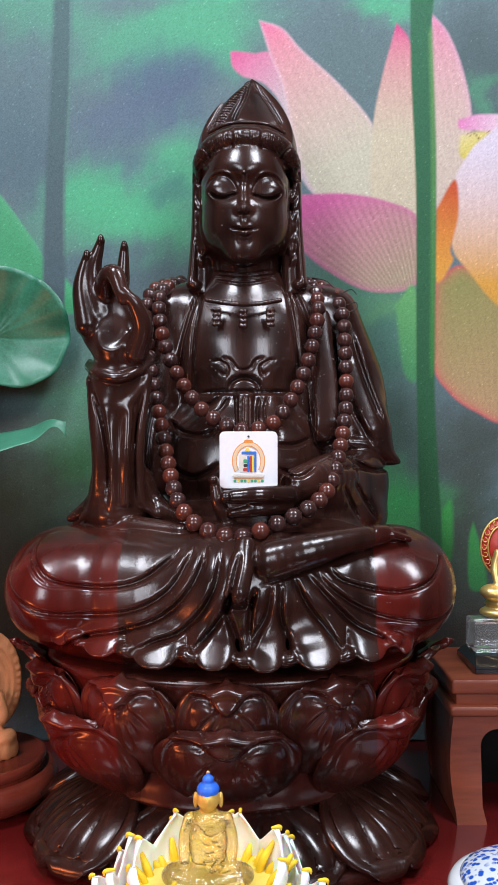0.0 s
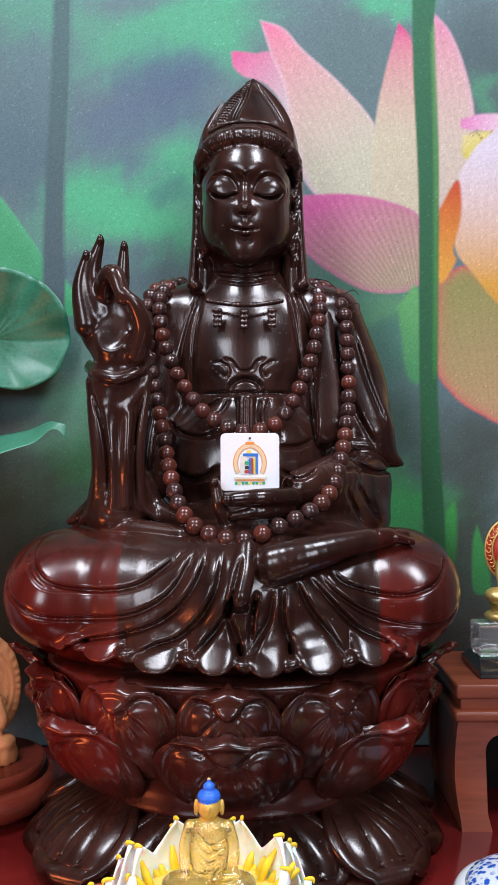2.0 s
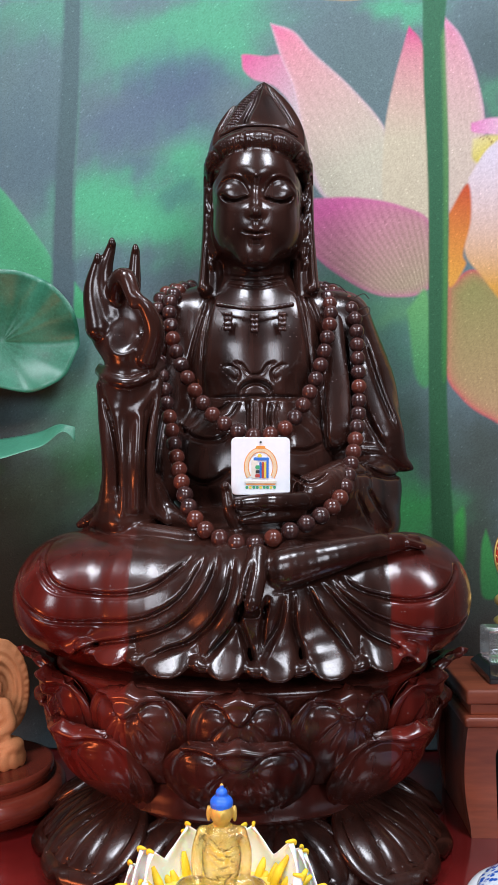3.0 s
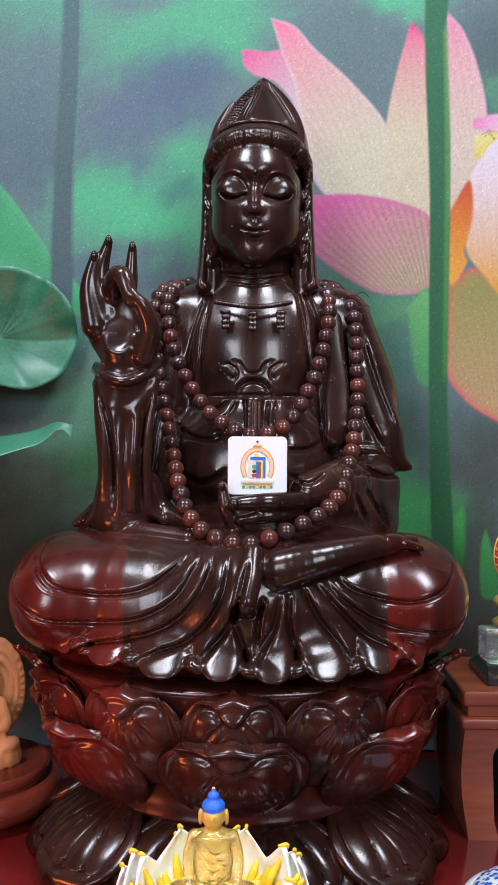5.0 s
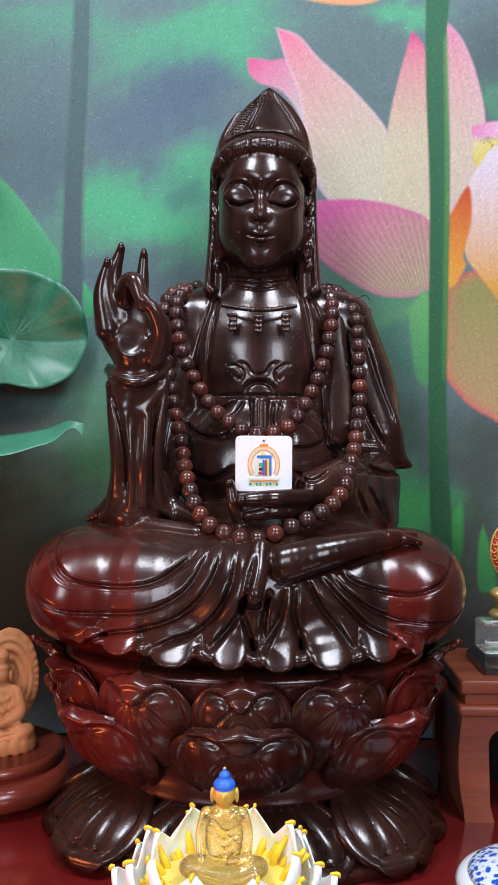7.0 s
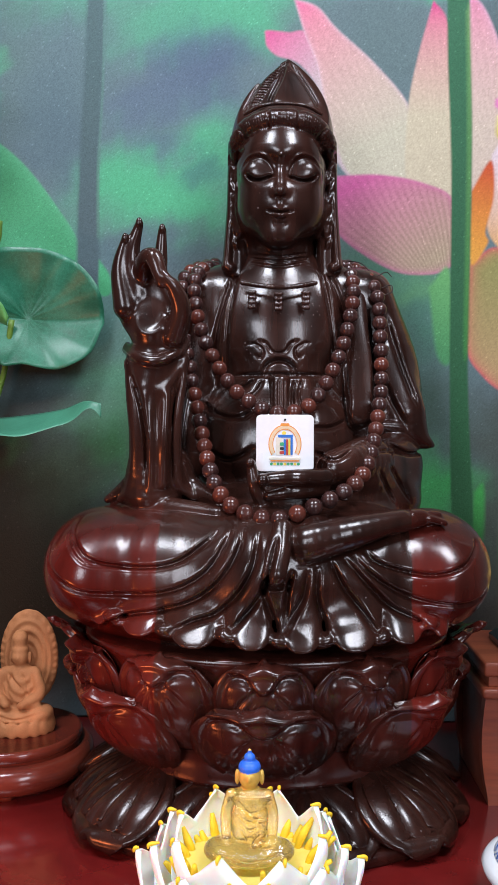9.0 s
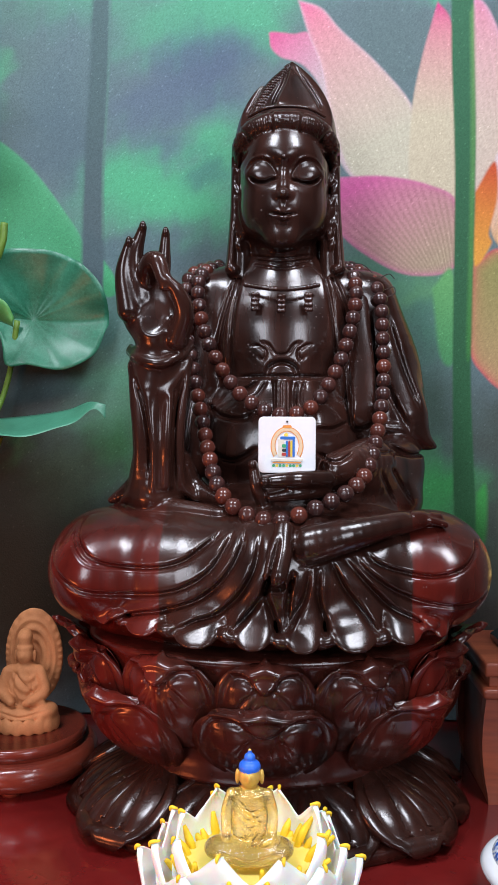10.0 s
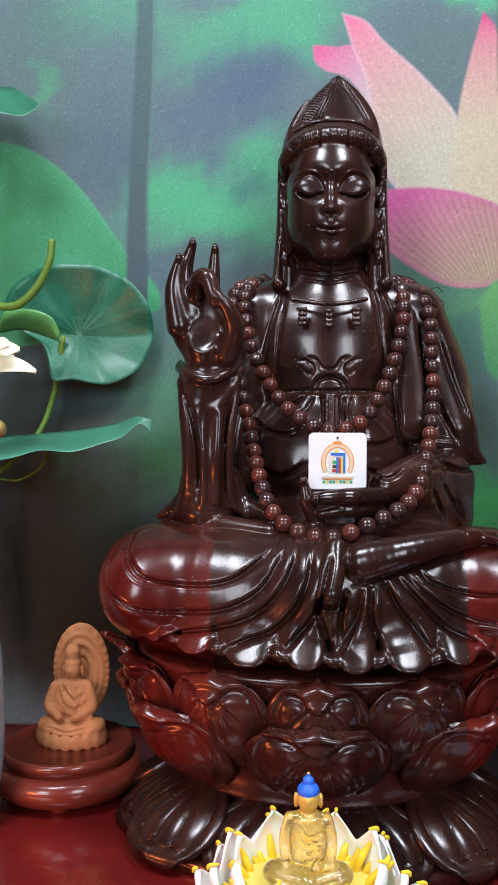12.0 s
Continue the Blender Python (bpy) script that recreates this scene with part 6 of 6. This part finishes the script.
def build_bowl():
    x, y, z = 0.2337, 0.655, TOP
    root = empty("covered_bowl", (x, y, z), "white porcelain covered bowl with blue flower pattern", "bowl")
    white = mat("porcelain_white", (0.80, 0.82, 0.84), (0.76, 0.78, 0.8), rough=0.12, scale=20)
    under(part("bowl", lathe((x, y, z), [(0.02, 0), (0.030, 0), (0.031, 0.006), (0.045, 0.012), (0.060, 0.026), (0.066, 0.034), (0.064, 0.034), (0.02, 0.026)], 64), white), root)
    under(part("lid_rim", lathe((x, y, z + 0.0342), [(0.05, 0), (0.066, 0), (0.067, 0.003), (0.064, 0.0075), (0.058, 0.011), (0.05, 0.011)], 64), white), root)
    under(part("lid", lathe((x, y, z + 0.0454), [(0.04, 0), (0.057, 0.0), (0.054, 0.004), (0.044, 0.010), (0.030, 0.014), (0.012, 0.016), (0.001, 0.016)], 64), porcelain()), root)


build_bowl()


# ---- the artificial lotus plants ----
def leaf_mat(name, top, under_c):
    m = mat(name, top, under_c, rough=0.37, scale=16, bump=0.12, fine=14.0)
    t = m.node_tree
    p = t.nodes["Principled BSDF"]
    v = t.nodes.new("ShaderNodeTexVoronoi")
    v.feature = "DISTANCE_TO_EDGE"
    v.inputs["Scale"].default_value = 230
    co = t.nodes.new("ShaderNodeTexCoord")
    t.links.new(co.outputs["Object"], v.inputs["Vector"])
    r = t.nodes.new("ShaderNodeMapRange")
    r.inputs["From Max"].default_value = 0.06
    r.inputs["To Min"].default_value, r.inputs["To Max"].default_value = 0.14, 0.0
    t.links.new(v.outputs["Distance"], r.inputs["Value"])
    old = p.inputs["Base Color"].links[0].from_socket
    mx = t.nodes.new("ShaderNodeMix")
    mx.data_type = "RGBA"
    mx.inputs["B"].default_value = (0.16, 0.42, 0.28, 1)
    t.links.new(r.outputs[0], mx.inputs["Factor"])
    t.links.new(old, mx.inputs["A"])
    t.links.new(mx.outputs["Result"], p.inputs["Base Color"])
    return m


LEAF = leaf_mat("lotus_leaf_green", (0.008, 0.075, 0.036), (0.036, 0.200, 0.120))
LEAF_BLUE = leaf_mat("lotus_leaf_bluegreen", (0.07, 0.27, 0.17), (0.04, 0.18, 0.11))
LEAF_LIGHT = leaf_mat("lotus_leaf_underside", (0.10, 0.30, 0.08), (0.06, 0.22, 0.05))
STEM = mat("stem_green", (0.13, 0.24, 0.03), (0.08, 0.16, 0.02), rough=0.5, scale=90, bump=0.4)
CREAM = mat("cream_petal", (0.82, 0.78, 0.62), (0.78, 0.70, 0.48), rough=0.5, scale=40, sub=0.1)


def radial_leaf(centre, rim, cup, ripple, n=72, rings=14, thick=0.0012, lean=None, ribs=0.0010):
    """A round leaf: rim gives its edge as (angle, place) by a smooth closed run of places; cup: how far the middle lies behind the edge."""
    edge = spline(list(rim) + [rim[0]], n + 1)[:-1]
    c = Vector(centre)
    bm = bmesh.new()
    sides = []
    for side in (0, 1):
        grid = [[bm.verts.new(c + Vector((0, side * thick, 0)))]]
        for r in range(1, rings + 1):
            t = r / rings
            row = []
            for i in range(n):
                e = Vector(edge[i])
                q = c.lerp(e, t)
                a = 2 * math.pi * i / n
                q.y += cup * math.sin(math.pi * t) + ripple * t * t * math.sin(a * 5 + 1.3) - ribs * abs(math.sin(a * 9)) * math.sin(math.pi * min(1, t * 1.1)) + 0.6 * ripple * t ** 4 * math.sin(a * 11)
                q.y += side * thick
                row.append(bm.verts.new(q))
            grid.append(row)
        sides.append(grid)
    for grid in sides:
        for i in range(n):
            bm.faces.new((grid[0][0], grid[1][i], grid[1][(i + 1) % n]))
            for r in range(1, rings):
                bm.faces.new((grid[r][i], grid[r + 1][i], grid[r + 1][(i + 1) % n], grid[r][(i + 1) % n]))
    a, b = sides[0][-1], sides[1][-1]
    for i in range(n):
        bm.faces.new((a[i], b[i], b[(i + 1) % n], a[(i + 1) % n]))
    return bm


def build_plants():
    root = empty("artificial_lotus_plant", (-0.46, 1.0, TOP), "artificial lotus with broad green leaves and cream flowers", "plant")
    # broad leaf facing the room
    rim = [(-0.2418, 1.060, 1.435), (-0.2440, 1.048, 1.476), (-0.2690, 1.040, 1.509), (-0.3028, 1.036, 1.526), (-0.3495, 1.036, 1.531), (-0.4040, 1.040, 1.524), (-0.4420, 1.050, 1.491), (-0.439, 1.06, 1.455), (-0.3904, 1.045, 1.426), (-0.3717, 1.03, 1.378), (-0.3448, 1.035, 1.378), (-0.3011, 1.044, 1.372), (-0.2618, 1.058, 1.392)]
    leaf = under(part("leaf", radial_leaf((-0.345, 1.062, 1.440), rim, 0.006, 0.0045, ribs=0.0006), LEAF), root)
    # its near lobe folded over
    def lobe(u, v):
        top = spline([(-0.4349, 1.025, 1.468), (-0.4015, 1.022, 1.471), (-0.3703, 1.02, 1.46), (-0.3599, 1.03, 1.438)], 21)[int(u * 20)]
        low = spline([(-0.4491, 1.045, 1.442), (-0.418, 1.046, 1.446), (-0.3868, 1.046, 1.437), (-0.3634, 1.036, 1.428)], 21)[int(u * 20)]
        q = top + (low - top) * v
        q[1] -= 0.006 * math.sin(math.pi * v)
        return q
    under(part("folded_lobe", sheet(lobe, 20, 8, 0.001), LEAF_LIGHT, None, "lighter underside of the leaf"), root)
    # flat leaf seen nearly edge on
    def flat(u, v):
        near = spline([(-0.4166, 0.86, 1.252), (-0.3929, 0.9, 1.278), (-0.3625, 0.93, 1.283), (-0.3182, 0.945, 1.288), (-0.2714, 0.955, 1.296), (-0.2438, 0.958, 1.318), (-0.2234, 0.958, 1.307)], 41)[int(round(u * 40))]
        far = spline([(-0.5043, 1.06, 1.28), (-0.456, 1.06, 1.299), (-0.4045, 1.05, 1.305), (-0.3466, 1.04, 1.31), (-0.2826, 1, 1.318), (-0.2465, 0.97, 1.328), (-0.2242, 0.962, 1.325)], 41)[int(round(u * 40))]
        q = near + (far - near) * v
        q[2] += 0.003 * math.sin(u * 22) * (1 - v)
        return q
    under(part("leaf", sheet(flat, 40, 8, 0.0012), LEAF_BLUE, None, "wavy blue-green leaf lying flat"), root)
    def high(u, v):
        near = spline([(-0.4658, 0.98, 1.72), (-0.4217, 0.98, 1.712), (-0.3943, 0.985, 1.71), (-0.3769, 0.99, 1.72)], 21)[int(round(u * 20))]
        far = spline([(-0.4961, 1.05, 1.786), (-0.4489, 1.05, 1.775), (-0.4256, 1.04, 1.768), (-0.3803, 1, 1.733)], 21)[int(round(u * 20))]
        q = near + (far - near) * v
        q[2] += 0.006 * math.sin(math.pi * v) * math.sin(u * 6 + 1)
        return q
    under(part("leaf", sheet(high, 20, 8, 0.0012), LEAF, None, "small green leaf high up"), root)
    under(part("stem", pipe([(-0.3488, 0.96, 1.547), (-0.3518, 0.96, 1.522), (-0.368, 0.965, 1.492), (-0.3974, 0.97, 1.468), (-0.4455, 0.98, 1.462), (-0.4999, 1, 1.4)], [0.0046, 0.0046, 0.0050, 0.0052, 0.0052, 0.0055], 40, 10), STEM), root)
    under(part("stem", pipe([(-0.3631, 1.05, 1.438), (-0.38, 1.06, 1.358), (-0.4046, 1.05, 1.296), (-0.4633, 1, 1.208), (-0.45, 1.0, TOP + 0.12)], 0.004, 30, 8), STEM), root)
    under(part("stem", pipe([(-0.478, 1, 1.275), (-0.4861, 1, 1.208), (-0.455, 1.0, TOP + 0.12)], 0.004, 12, 8), STEM), root)
    under(part("stem", pipe([(-0.4831, 1.02, 1.754), (-0.519, 1.01, 1.505), (-0.5091, 1, 1.208), (-0.465, 1.0, TOP + 0.12)], 0.004, 24, 8), STEM), root)
    under(part("twig", pipe([(-0.4524, 1.05, 1.243), (-0.4246, 1.05, 1.242), (-0.3953, 1.05, 1.259), (-0.3842, 1.05, 1.281)], 0.0018, 16, 6), STEM), root)
    # cream flower reaching in from the side
    fx, fy, fz = (-0.4429, 0.93, 1.375)
    flower = under(part("flower_heart", lathe((fx, fy, fz - 0.008), [(0.002, 0), (0.008, 0.002), (0.011, 0.016), (0.009, 0.019), (0.001, 0.019)], 20), YELLOW), root)
    for turn, reach, rise, w in ((86, 0.086, 0.004, 0.014), (70, 0.062, 0.034, 0.018), (110, 0.060, 0.032, 0.018), (60, 0.058, 0.006, 0.018), (30, 0.07, 0.02, 0.018), (0, 0.07, 0.02, 0.018), (-40, 0.07, 0.02, 0.018), (150, 0.07, 0.025, 0.018), (-90, 0.07, 0.02, 0.018), (-140, 0.07, 0.02, 0.018)):
        under(part("petal", cupped(fx, fy, fz, turn, reach, rise, w), CREAM), root)
    m = mat("vase_glaze", (0.26, 0.31, 0.33), (0.20, 0.25, 0.27), rough=0.2, scale=10)
    x0 = -0.3519
    vase = empty("tall_vase", (x0 - 0.045, 0.80, TOP), "tall pale blue-grey ceramic vase on the altar", "vase")
    under(part("body", lathe((x0 - 0.045, 0.80, TOP), [(0.02, 0), (0.034, 0), (0.036, 0.02), (0.043, 0.07), (0.045, 0.12), (0.042, 0.18), (0.036, 0.225), (0.034, 0.235), (0.03, 0.235), (0.03, 0.2), (0.005, 0.19)], 48), m), vase)
    gx, gy, gz = (-0.3808, 0.86, 1.313)
    gold = empty("gold_ornament", (gx, gy, gz), "round gold ornament on a thin rod", "ornament")
    under(part("ball", lathe((gx, gy, gz), [(0.001, -0.011), (0.006, -0.0095), (0.010, -0.005), (0.011, 0), (0.010, 0.005), (0.006, 0.0095), (0.001, 0.011)], 24), GILT), gold)
    under(part("rod", pipe([(gx, gy, gz - 0.010), (gx, gy + 0.0, TOP)], 0.002, 4, 8), GILT), gold)


def cupped(x, y, z, turn, reach, rise, width, tilt=50):
    a = radians(turn)
    dx, dy = math.sin(a), -math.cos(a)

    def at(u, v):
        s = 2 * u - 1
        half = width * max(0.05, math.sin(math.pi * (0.12 + 0.86 * v)) ** 0.8)
        up = rise * v + 0.010 * math.sin(math.pi * v) + 0.30 * width * s * s
        ct, st = math.cos(radians(tilt)), math.sin(radians(tilt))
        return (x + reach * v * dx - s * half * dy * ct, y + reach * v * dy + s * half * dx * ct, z + up + s * half * st)
    return sheet(at, 8, 14, 0.0012)


build_plants()
